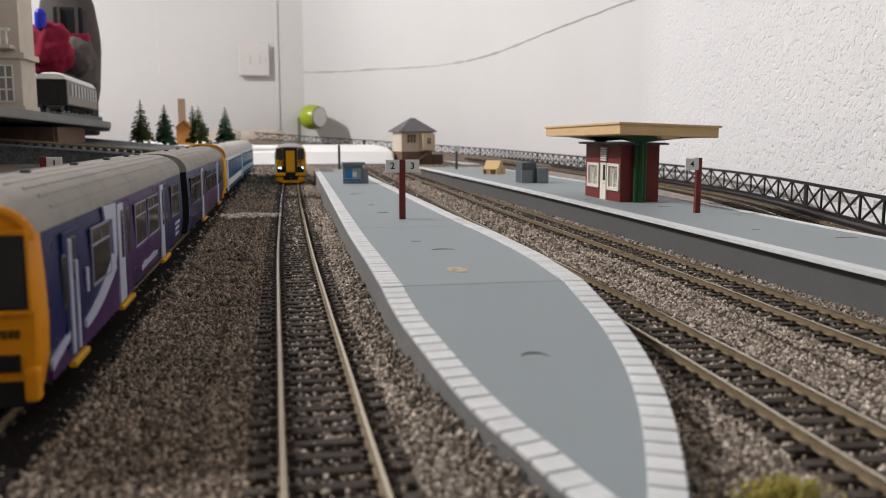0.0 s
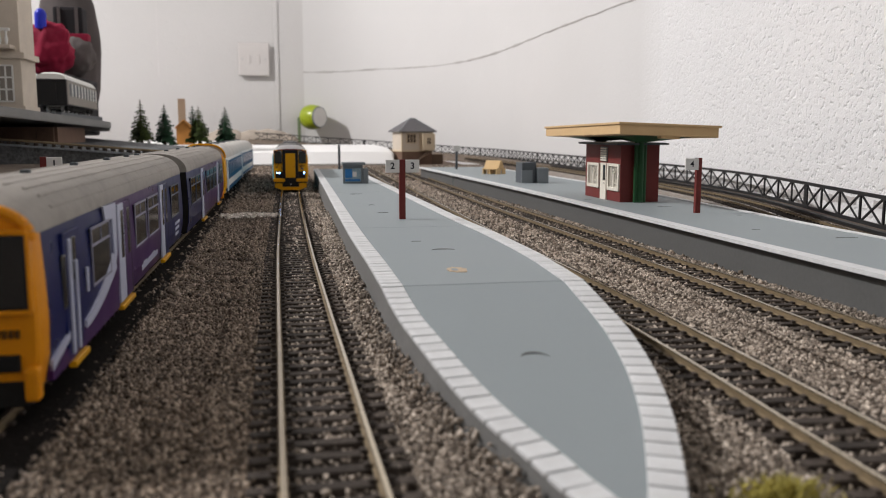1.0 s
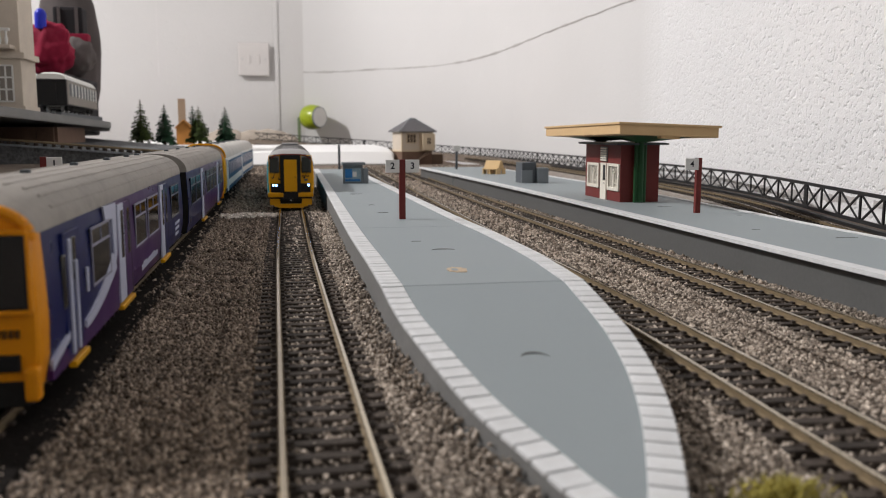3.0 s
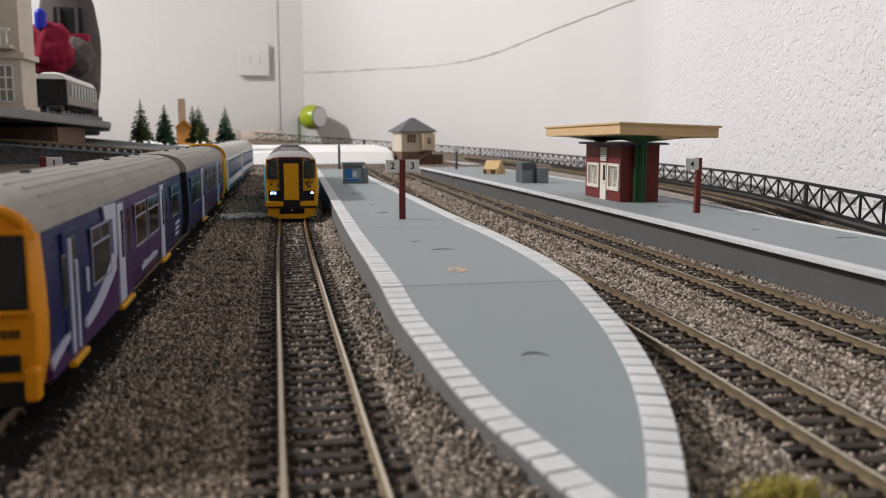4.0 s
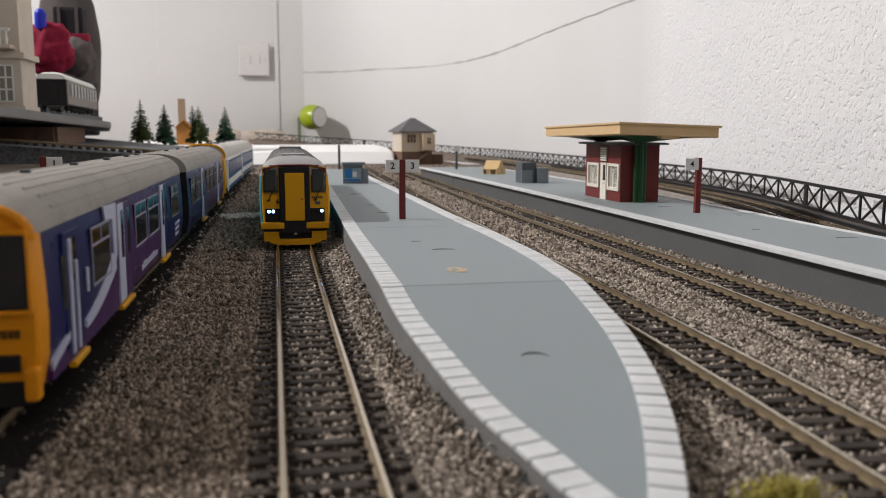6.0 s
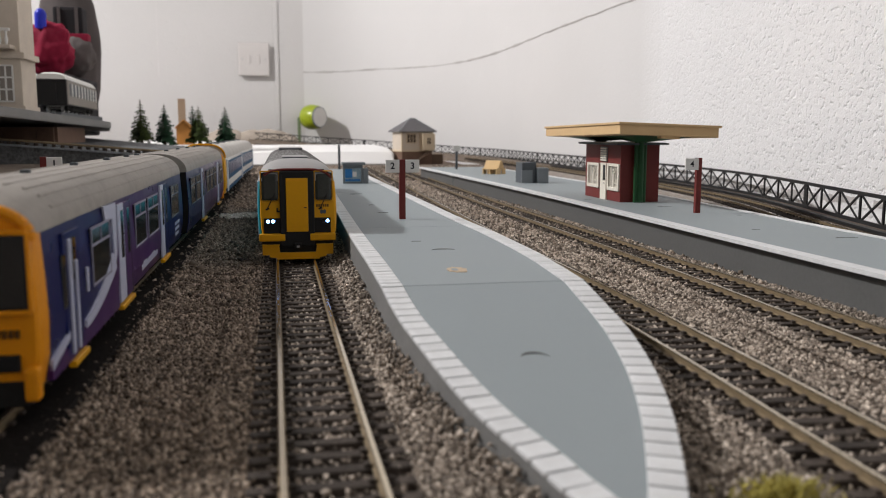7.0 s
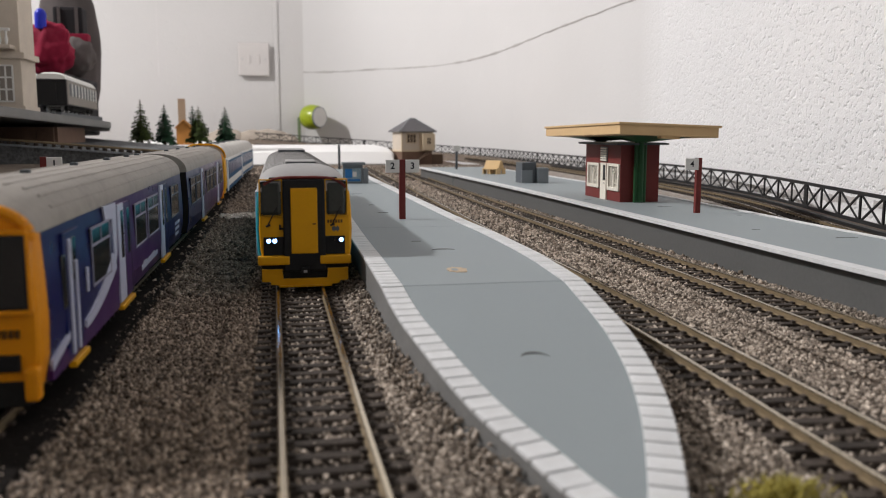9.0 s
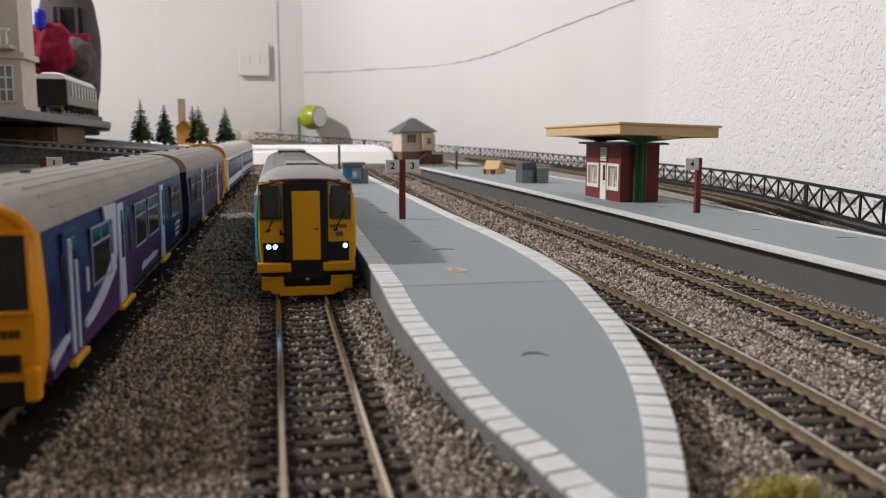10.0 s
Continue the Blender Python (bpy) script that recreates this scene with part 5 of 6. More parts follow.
def timber_bench():
    """A back-to-back bench: two seats that share one leaning back, closed underneath by boards."""
    root = thing("platform_bench", "pale wooden back-to-back bench on the grey platform", "bench", pose(0.2282, 0.9541, P4, 0, 0, -48))
    L = 0.0195
    for s in (-1, 1):
        part("seat", boxed(0.0, L, min(s * 0.002, s * 0.0095), max(s * 0.002, s * 0.0095), 0.0052, 0.0066, bevel=0.0002), M["timber"], root, "plain wooden seat board")
        part("back_board", prism(bmesh.new(), [(s * 0.0050, 0.0066), (s * 0.0062, 0.0066), (s * 0.0016, 0.0152), (s * 0.0004, 0.0152)], 0.0, L, "x"), M["timber"], root, "leaning wooden back board")
        for x in (0.0, 0.0090, L - 0.0014):
            part("leg", boxed(x, x + 0.0014, min(s * 0.003, s * 0.0090), max(s * 0.003, s * 0.0090), 0.0, 0.0053), M["timber"], root)
    part("end_board", prism(bmesh.new(), [(-0.0050, 0.0066), (0.0050, 0.0066), (0.0008, 0.0150), (-0.0008, 0.0150)], L - 0.0016, L - 0.0004, "x"), M["timber"], root, "wooden end board")
    part("under_board", boxed(0.0008, L - 0.0008, -0.0012, 0.0012, 0.0, 0.0053), M["timber"], root)
    return root


def flat_mark(name, pts, z, material, label):
    bm = bmesh.new()
    prism(bm, pts, z - 0.0001, z + 0.00012, "z")
    if z < P3 - 0.0003 and z != P4:
        for v in bm.verts:
            v.co.z += deck_z(v.co.y) - z
    return solid(name, bm, material, label, "mark")


def crescent(cx, cy, rx, ry, t, a0, a1):
    n = 14
    out = [(cx + rx * math.cos(a0 + (a1 - a0) * k / n), cy + ry * math.sin(a0 + (a1 - a0) * k / n)) for k in range(n + 1)]
    inn = [(cx + rx * math.cos(a0 + (a1 - a0) * k / n), cy + (ry - t * math.sin(math.pi * k / n)) * math.sin(a0 + (a1 - a0) * k / n) - 0.00005) for k in range(n, -1, -1)]
    return out + inn


def platform_marks():
    for cx, cy, rx, ry, t in ((0.0462, 0.1515, 0.0034, 0.0046, 0.0012), (0.0565, 0.3030, 0.0046, 0.0055, 0.0022), (0.0505, 0.330, 0.002, 0.002, 0.0008), (0.0515, 0.455, 0.0032, 0.002, 0.0012), (0.049, 0.60, 0.0045, 0.003, 0.0016), (0.0505, 0.505, 0.002, 0.003, 0.0012)):
        px, py, pz = on_ramp(cx * K3, cy * K3)
        flat_mark("scuff_mark", crescent(px, py, rx, ry, t, 0.2, 2.9), pz, M["mark"], "dark curved moulding mark on the grey platform")
    for cx, cy, rx, ry, t in ((0.2440, 0.334, 0.0055, 0.004, 0.0011), (0.222, 0.372, 0.002, 0.002, 0.0008), (0.2350, 0.50, 0.005, 0.003, 0.0010), (0.208, 0.565, 0.003, 0.003, 0.0010), (0.252, 0.44, 0.0012, 0.001, 0.0006)):
        flat_mark("scuff_mark", crescent(cx, cy, rx, ry, t, 0.2, 2.9), P4, M["mark"], "dark curved moulding mark on the grey platform")
    # dried ring of glue
    bm = bmesh.new()
    rng = random.Random(8)
    out = []
    for k in range(22):
        a = 2 * math.pi * k / 22
        r = 0.0034 * (1 + rng.uniform(-0.12, 0.12))
        out.append((0.0549 + r * math.cos(a), 0.2706 + 1.6 * r * math.sin(a)))
    prism(bm, out, P3 - 0.0001, P3 + 0.00014, "z")
    root = solid("glue_spot", bm, M["rust"], "dried orange-brown ring of glue on the platform", "glue spot")
    out = [(0.0549 + 0.0011 * math.cos(2 * math.pi * k / 16) - 0.0008, 0.2706 + 0.0024 * math.sin(2 * math.pi * k / 16)) for k in range(16)]
    part("spot_middle", prism(bmesh.new(), out, P3, P3 + 0.00022, "z"), M["plat"], root, "bare grey middle of the ring")
    out = [(0.2600 + 0.005 * math.cos(2 * math.pi * k / 16), 0.315 + 0.002 * math.sin(2 * math.pi * k / 16)) for k in range(16)]
    flat_mark("glue_spot", [(x - 0.006, y) for x, y in out], P4, M["timber"], "pale smear of glue on the platform")


# ---- girder viaduct ----
GIRDER = [(0.296, 0.36), (0.324, 0.458), (0.363, 0.595), (0.386, 0.73), (0.400, 0.90), (0.419, 1.39), (0.420, 1.84), (0.30, 2.12), (0.10, 2.22), (-0.10, 2.26)]


def girder_bar(root, name, p, q, w, nrm):
    bm = bmesh.new()
    u = (q - p).normalized()
    s = u.cross(nrm.normalized()) * w / 2
    vs = [bm.verts.new(v) for v in (p - s - nrm, p + s - nrm, q + s - nrm, q - s - nrm, p - s + nrm, p + s + nrm, q + s + nrm, q - s + nrm)]
    for f in ((0, 1, 2, 3), (7, 6, 5, 4), (0, 4, 5, 1), (1, 5, 6, 2), (2, 6, 7, 3), (3, 7, 4, 0)):
        bm.faces.new([vs[t] for t in f])
    bmesh.ops.recalc_face_normals(bm, faces=bm.faces)
    return part(name, bm, M["iron"], root)


def girder_rise(p):
    """The line climbs once it has turned along the back wall."""
    return 0.036 * min(max((0.42 - p[0]) / 0.52, 0.0), 1.0) if p[1] > 1.6 else 0.0


def girder_bridge():
    """Black lattice girders end to end along the back line, panel by panel."""
    way = smooth_path(GIRDER, 0.0005)
    z0, h, panel = 0.012, 0.0160, 0.0315
    k = int(panel / 0.0005)
    group, n = "lattice girders along the wall", 0
    i = 0
    first = True
    while i + k * 3 < len(way):
        bays = 5 if first else 14
        bays, first = min(bays, (len(way) - 1 - i) // k), False
        root = thing("lattice_girder", "black plastic lattice girder with crossed braces", "girder", group=group)
        ends = []
        for j in range(bays):
            a, b = way[i + j * k], way[i + (j + 1) * k]
            pa, pb = Vector((a[0], a[1], 0)), Vector((b[0], b[1], 0))
            ends.append(pa)
            nrm = Vector((-(pb - pa).y, (pb - pa).x, 0)).normalized() * 0.00045
            pa, pb = pa + Vector((0, 0, girder_rise(pa))), pb + Vector((0, 0, girder_rise(pb)))
            ends[-1] = pa
            up = Vector((0, 0, 1))
            girder_bar(root, "upright", pa + up * z0, pa + up * (z0 + h), 0.0066 if j == 0 else 0.0020, nrm)
            girder_bar(root, "cross_brace", pa + up * z0, pb + up * (z0 + h), 0.0012, nrm * 0.7)
            girder_bar(root, "cross_brace", pa + up * (z0 + h), pb + up * z0, 0.0012, nrm * 0.9)
        ends.append(pb)
        for zc, w in ((z0 + h, 0.0021), (z0 + 0.0006, 0.0021)):
            rings = []
            for p in ends:
                rings.append([tuple(p + u * nrm * 1.15 + Vector((0, 0, zc + v * w / 2))) for u, v in ((-1, -1), (1, -1), (1, 1), (-1, 1))])
            part("chord", loft(bmesh.new(), rings), M["iron"], root)
        i += k * bays
    # the bed it stands on
    bm = bmesh.new()
    way = smooth_path(GIRDER, 0.02)
    rings = []
    for x, y, a in way:
        c, sn, up = math.cos(a), math.sin(a), girder_rise((x, y))
        rings.append([(x + u * c, y + u * sn, z + (up if z > 0 else 0)) for u, z in ((-0.034, -0.002), (-0.034, 0.0032), (-0.0055, 0.0046), (-0.0040, z0 - 0.001), (0.004, z0 - 0.001), (0.004, -0.002))])
    loft(bm, rings)
    # dark stepped edge boards at the foot of the girders, and the pale stone edging of the line
    for u0, u1, za, zb, mat, nm, lab in ((-0.0060, -0.0030, 0.0098, 0.0114, "iron", "edge_board", "black edge board below the girders"), (-0.0405, -0.0345, -0.002, 0.0070, "stone_edge", "stone_edging", "pale weathered stone edging beside the track")):
        ob = bmesh.new()
        loft(ob, [[(x + u * math.cos(a), y + u * math.sin(a), z) for u, z in ((u0, za), (u0, zb), (u1, zb), (u1, za))] for x, y, a in way if y < 1.3])
        tagged(part(nm, ob, M[mat]), lab, "edging", kind="structure")
    tagged(part("viaduct_deck", bm, M["bed"]), "brown earth bank under the lattice girders", "viaduct", kind="structure")


# ---- far end of the layout ----
def signal_box():
    """Two storeys: brown below, cream boarded above, with a projecting porch and a hipped roof."""
    root = thing("signal_box", "cream and brown model signal box with a grey hipped roof", "signal box", pose(0.2287, 1.676, 0.0, 0, 0, 13))
    w, d = 0.0640, 0.050
    part("base", boxed(0.0, w, 0.0, d, -0.001, 0.0255, bevel=0.0004), M["brick"], root, "brown lower storey")
    upper = part("upper_storey", boxed(-0.001, w + 0.001, -0.001, d + 0.001, 0.0255, 0.0638, bevel=0.0004), M["stone_cream"], root, "cream upper storey")
    part("porch", boxed(0.0400, w + 0.002, -0.012, -0.001, 0.0275, 0.0605, bevel=0.0004), M["cream"], root, "cream boarded porch")
    part("sill_band", boxed(-0.002, w + 0.002, -0.0025, d + 0.002, 0.0248, 0.0280, bevel=0.0003), M["cream"], root, "cream sill band")
    e = 0.0075
    bm = bmesh.new()
    vs = [bm.verts.new(v) for v in ((-e, -e, 0.0630), (w + e, -e, 0.0630), (w + e, d + e, 0.0630), (-e, d + e, 0.0630), (-e, -e, 0.0648), (w + e, -e, 0.0648), (w + e, d + e, 0.0648), (-e, d + e, 0.0648), (w * 0.42, d / 2, 0.0905), (w * 0.58, d / 2, 0.0905))]
    for f in ((3, 2, 1, 0), (0, 1, 5, 4), (1, 2, 6, 5), (2, 3, 7, 6), (3, 0, 4, 7), (4, 5, 9, 8), (5, 6, 9), (6, 7, 8, 9), (7, 4, 8)):
        bm.faces.new([vs[i] for i in f])
    roof = part("roof", bm, M["slate_roof"], root, "grey hipped slate roof")
    rid = bmesh.new()
    for p, q in (((-e, -e, 0.0648), (w * 0.42, d / 2, 0.0905)), ((w + e, -e, 0.0648), (w * 0.58, d / 2, 0.0905)), ((w * 0.42, d / 2, 0.0905), (w * 0.58, d / 2, 0.0905)), ((-e, d + e, 0.0648), (w * 0.42, d / 2, 0.0905))):
        rod(rid, p, q, 0.0007, 6)
    part("ridge_tile", rid, M["grey"], roof, "paler ridge and hip tiles")

    def sash(a, b, y, c, dd, bars):
        win = part("window", boxed(a, b, y - 0.0010, y + 0.0005, c, dd), M["brown_glass"], upper, "brown-tinted window")
        bm = bmesh.new()
        box(bm, a - 0.0014, a + 0.0004, y - 0.0018, y, c, dd)
        box(bm, b - 0.0004, b + 0.0014, y - 0.0018, y, c, dd)
        box(bm, a, b, y - 0.0018, y, dd - 0.0004, dd + 0.0014)
        box(bm, a, b, y - 0.0018, y, c - 0.0014, c + 0.0004)
        for k in range(1, bars):
            x = a + (b - a) * k / bars
            box(bm, x - 0.0004, x + 0.0004, y - 0.0018, y, c, dd)
        box(bm, a, b, y - 0.0018, y, (c + dd) / 2 - 0.0004, (c + dd) / 2 + 0.0004)
        part("window_frame", bm, M["cream"], win, "cream frame")
    sash(0.010, 0.029, -0.001, 0.0420, 0.0590, 3)
    sash(0.0480, 0.0565, -0.012, 0.0395, 0.0520, 2)
    for x in (-0.0005, 0.0385, w):
        part("corner_post", boxed(x - 0.0014, x + 0.0014, -0.0030, 0.0010, 0.0285, 0.0630), M["cream"], root, "cream corner post")
    stair = bmesh.new()
    for k in range(8):
        box(stair, 0.020 + k * 0.0044, 0.0246 + k * 0.0044, -0.014, -0.002, 0.0032 * k - 0.001, 0.0032 * (k + 1))
    part("staircase", stair, M["brown"], root, "brown outside stairs")
    part("lean_to", boxed(w + 0.002, w + 0.026, 0.004, 0.034, -0.001, 0.0190, bevel=0.0006), M["brown"], root, "low brown lean-to")
    return root


def conifer(x, y, z, h, r, seed, leaf):
    root = thing("conifer", "small dark green model fir tree with ragged layered branches" if leaf == "leaf" else "small olive green model fir tree with ragged layered branches", "tree", pose(x, y, z), group="model fir trees")
    part("trunk", lathe(bmesh.new(), [(h * 0.035, 0.0), (h * 0.026, h * 0.3), (h * 0.006, h * 0.97)], 8), M["bark"], root)
    rng = random.Random(seed)
    bm = bmesh.new()
    tiers = 15
    for k in range(tiers):
        t = k / (tiers - 1)
        zz = h * (0.16 + 0.80 * t)
        rr = r * (1 - t) ** 0.85 * rng.uniform(0.8, 1.1) + r * 0.05
        n = int(26 - 15 * t)
        for j in range(n):
            a = 2 * math.pi * (j + rng.random()) / n
            L = rr * rng.uniform(0.65, 1.15)
            droop = L * rng.uniform(0.25, 0.6)
            d = Vector((math.cos(a), math.sin(a), 0))
            s = Vector((-d.y, d.x, 0))
            p0 = Vector((0, 0, zz + h * 0.03))
            for q in range(4):
                f0, f1 = 0.15 + q * 0.21, 0.15 + (q + 1) * 0.21 + 0.05
                wid = L * 0.23 * rng.uniform(0.7, 1.3)
                c0 = p0 + d * L * f0 - Vector((0, 0, droop * f0))
                c1 = p0 + d * L * f1 - Vector((0, 0, droop * f1 * rng.uniform(0.8, 1.3)))
                v = [bm.verts.new(c) for c in (c0, (c0 + c1) / 2 + s * wid + Vector((0, 0, wid * 0.4)), c1, (c0 + c1) / 2 - s * wid - Vector((0, 0, wid * 0.5)))]
                bm.faces.new(v[:3])
                bm.faces.new((v[0], v[2], v[3]))
    part("crown", bm, M[leaf], root, "layered needle branches")
    return root


def backdrop_things():
    # white foam slab closing the end of the scenery
    bm = bmesh.new()
    prism(bm, [(1.68, -0.001), (1.70, 0.024), (1.78, 0.031), (2.05, 0.034), (2.05, -0.001)], -0.105, 0.215, "x")
    bmesh.ops.bevel(bm, geom=list(bm.edges), offset=0.003, segments=2, affect="EDGES")
    solid("foam_block", bm, M["sheet_white"], "long white foam slab at the end of the tracks", "foam slab")
    bm = bmesh.new()
    box(bm, -1.0, -0.10, 1.45, 2.3, -0.001, 0.040, bevel=0.004)
    solid("scenery_block", bm, M["sheet_white"], "white foam scenery block under the trees", "foam slab")
    # added lumps that stand in for a blurred beige-brown smudge along the wall
    for k, (x, r) in enumerate(((-0.15, 0.038), (-0.09, 0.033), (-0.035, 0.036), (0.0, 0.026))):
        solid("smudge_lump", lumpy((x, 2.38, 0.034), r, 20 + k, 0.16, (1.5, 0.6, 1.05)), M["plaster"], "beige lump standing in for a smudge against the wall", "plaster mound", "plaster mounds along the wall", smooth=True)
    # trees
    conifer(-0.2490, 1.60, 0.040, 0.082, 0.021, 1, "leaf_olive")
    conifer(-0.2085, 1.60, 0.040, 0.074, 0.020, 2, "leaf")
    conifer(-0.1720, 1.72, 0.040, 0.076, 0.017, 3, "leaf")
    conifer(-0.1500, 1.60, 0.040, 0.071, 0.021, 4, "leaf_olive")
    conifer(-0.1035, 1.60, 0.040, 0.070, 0.019, 5, "leaf")
    # orange cabin and a timber stick
    root = thing("toy_cabin", "small orange wooden cabin with a gabled roof among the trees", "cabin", pose(-0.196, 1.66, 0.040))
    part("cabin_wall", prism(bmesh.new(), [(0.0, 0.0), (0.026, 0.0), (0.026, 0.030), (0.013, 0.042), (0.0, 0.030)], 0.0, 0.03, "y"), M["hut_orange"], root, "dull orange gabled wall")
    bm = bmesh.new()
    prism(bm, [(-0.002, 0.0295), (0.013, 0.0435), (0.028, 0.0295), (0.028, 0.0320), (0.013, 0.0460), (-0.002, 0.0320)], -0.002, 0.032, "y")
    part("roof", bm, M["hut_orange"], root, "orange-brown roof")
    solid("timber_stick", boxed(-0.208, -0.194, 1.80, 1.81, 0.039, 0.130, bevel=0.001), M["wood_dull"], "upright strip of dull brown wood", "wood strip")
    # lime green pot lying on a bracket by the wall
    root = thing("lime_cup", "glossy lime green cup on its side on a grey-green stand", "cup", pose(0.0800, 2.452, 0.1055))
    m = Matrix.Rotation(radians(44), 4, "Z") @ Matrix.Rotation(radians(90), 4, "X")
    prof = [(0.004, -0.0330), (0.015, -0.0315), (0.024, -0.0270), (0.031, -0.0180), (0.0345, -0.006), (0.0345, 0.008), (0.0325, 0.020), (0.0285, 0.0290), (0.0272, 0.0285), (0.0270, 0.025)]
    part("shell", lathe(bmesh.new(), prof, 32, m), M["lime"], root, "lime green rounded shell", smooth=True)
    part("rim", lathe(bmesh.new(), [(0.0290, 0.0265), (0.0295, 0.0280), (0.0288, 0.0298), (0.0268, 0.0300)], 32, m), M["grey"], root, "grey rim round the mouth")
    part("lens_face", lathe(bmesh.new(), [(0.0266, 0.0285), (0.0266, 0.0300), (0.020, 0.0304)], 32, m), M["white"], root, "white round face")
    part("stand", boxed(-0.041, -0.032, -0.005, 0.005, -0.1065, 0.0, bevel=0.002), M["stand_green"], root, "thin grey-green stand leg")
    part("stand_foot", boxed(-0.055, 0.02, -0.012, 0.012, -0.1065, -0.1005, bevel=0.002), M["stand_green"], root, "grey-green stand foot")
    # switch plate
    root = thing("wall_switch", "white square double switch plate on the wall", "switch", pose(-0.077, 2.5, 0.266))
    part("back_box", boxed(-0.040, 0.040, -0.008, 0.0, -0.043, 0.043, bevel=0.003), M["switch"], root)
    fp = part("face_plate", boxed(-0.043, 0.043, -0.013, -0.008, -0.046, 0.046, bevel=0.0035), M["switch"], root, "white face plate")
    for x in (-0.013, 0.013):
        part("rocker", boxed(x - 0.004, x + 0.004, -0.0145, -0.012, -0.012, 0.012, bevel=0.0015), M["switch"], fp)
    for x in (-0.032, 0.032):
        part("screw", lathe(bmesh.new(), [(0.0022, 0.0), (0.0022, 0.001), (0.001, 0.0013)], 12, Matrix.Translation((x, -0.013, 0)) @ Matrix.Rotation(math.pi / 2, 4, "X")), M["steel"], fp)


# ---- upper shelf with its buildings ----
def upper_shelf():
    root = thing("upper_shelf", "grey painted sloping shelf on a brown brick support", "shelf", kind="structure")
    bm = bmesh.new()
    for z in (0,):
        plan = [(-0.95, 0.62), (-0.214, 0.62), (-0.215, 1.15), (-0.270, 1.42), (-0.330, 1.75), (-0.95, 1.95)]
        prism(bm, plan, 0.0, 0.0082, "z")
        for v in bm.verts:
            v.co.z += float(np.interp(v.co.y, [0.62, 1.15, 1.42, 1.95], [0.0755, 0.0668, 0.0648, 0.0640]))
    bmesh.ops.bevel(bm, geom=list(bm.edges), offset=0.0008, segments=2, affect="EDGES")
    part("shelf_board", bm, M["shelf"], root, "grey painted board edge")
    bm = bmesh.new()
    prism(bm, [(-0.90, 0.93), (-0.226, 0.93), (-0.232, 1.08), (-0.90, 1.30)], -0.001, 0.0672, "z")
    part("support_wall", bm, M["brick"], root, "brown brick-patterned wall")
    bm = bmesh.new()
    prism(bm, [(-0.290, 1.06), (-0.252, 1.06), (-0.268, 1.37), (-0.305, 1.37)], 0.070, 0.0850, "z")
    part("coach_bed", bm, M["slate"], root, "dark raised track bed")
    for y in (-0.262, -0.300, -0.245):
        part("pilaster", boxed(y, y + 0.016, 0.927, 0.931, -0.001, 0.0672), M["brick"], root)


def town_house():
    root = thing("town_house", "cream stone model house with balustraded balcony and tall windows", "house", pose(0, 0, 0.0795))
    x1, y0, y1 = -0.2315, 0.840, 0.886
    part("wall", boxed(-0.42, x1, y0, y1, -0.002, 0.145, bevel=0.0008), M["stone_cream"], root, "cream stone walls")
    part("cornice", boxed(-0.42, x1 + 0.004, y0 - 0.004, y1, 0.048, 0.0535, bevel=0.0008), M["stone_cream"], root, "moulded cornice")
    part("plinth", boxed(-0.42, x1 + 0.002, y0 - 0.002, y1, -0.002, 0.006, bevel=0.0005), M["stone_cream"], root)
    bal = part("balcony", boxed(-0.33, x1 - 0.004, y0 - 0.016, y0, 0.056, 0.059, bevel=0.0005), M["stone_cream"], root, "projecting balcony")
    for k in range(14):
        x = -0.310 + k * 0.0055
        part("baluster", lathe(bmesh.new(), [(0.0009, 0.059), (0.0016, 0.063), (0.0008, 0.068), (0.0013, 0.071)], 8, Matrix.Translation((x, y0 - 0.014, 0))), M["white"], bal)
    part("balcony_rail", boxed(-0.33, x1 - 0.004, y0 - 0.016, y0 - 0.012, 0.071, 0.0735, bevel=0.0004), M["white"], bal)
    for z0, z1 in ((0.010, 0.042), (0.062, 0.108)):
        for x in (-0.2480, -0.2740, -0.3000)[0 if z0 < 0.05 else 1:]:
            w = part("window", boxed(x - 0.009, x + 0.009, y0 - 0.0008, y0 + 0.002, z0, z1), M["coach_grey"], root)
            bm = bmesh.new()
            for k in range(4):
                xx = x - 0.009 + k * 0.006
                box(bm, xx - 0.0007, xx + 0.0007, y0 - 0.0016, y0 - 0.0005, z0, z1)
            for k in range(4):
                zz = z0 + (z1 - z0) * k / 3
                box(bm, x - 0.009, x + 0.009, y0 - 0.0016, y0 - 0.0005, zz - 0.0007, zz + 0.0007)
            part("window_frame", bm, M["white"], w, "white glazing bars")
    part("window", boxed(-0.292, -0.2655, y0 - 0.001, y0 + 0.002, 0.112, 0.145), M["brown"], root, "brown upper doorway")
    return root


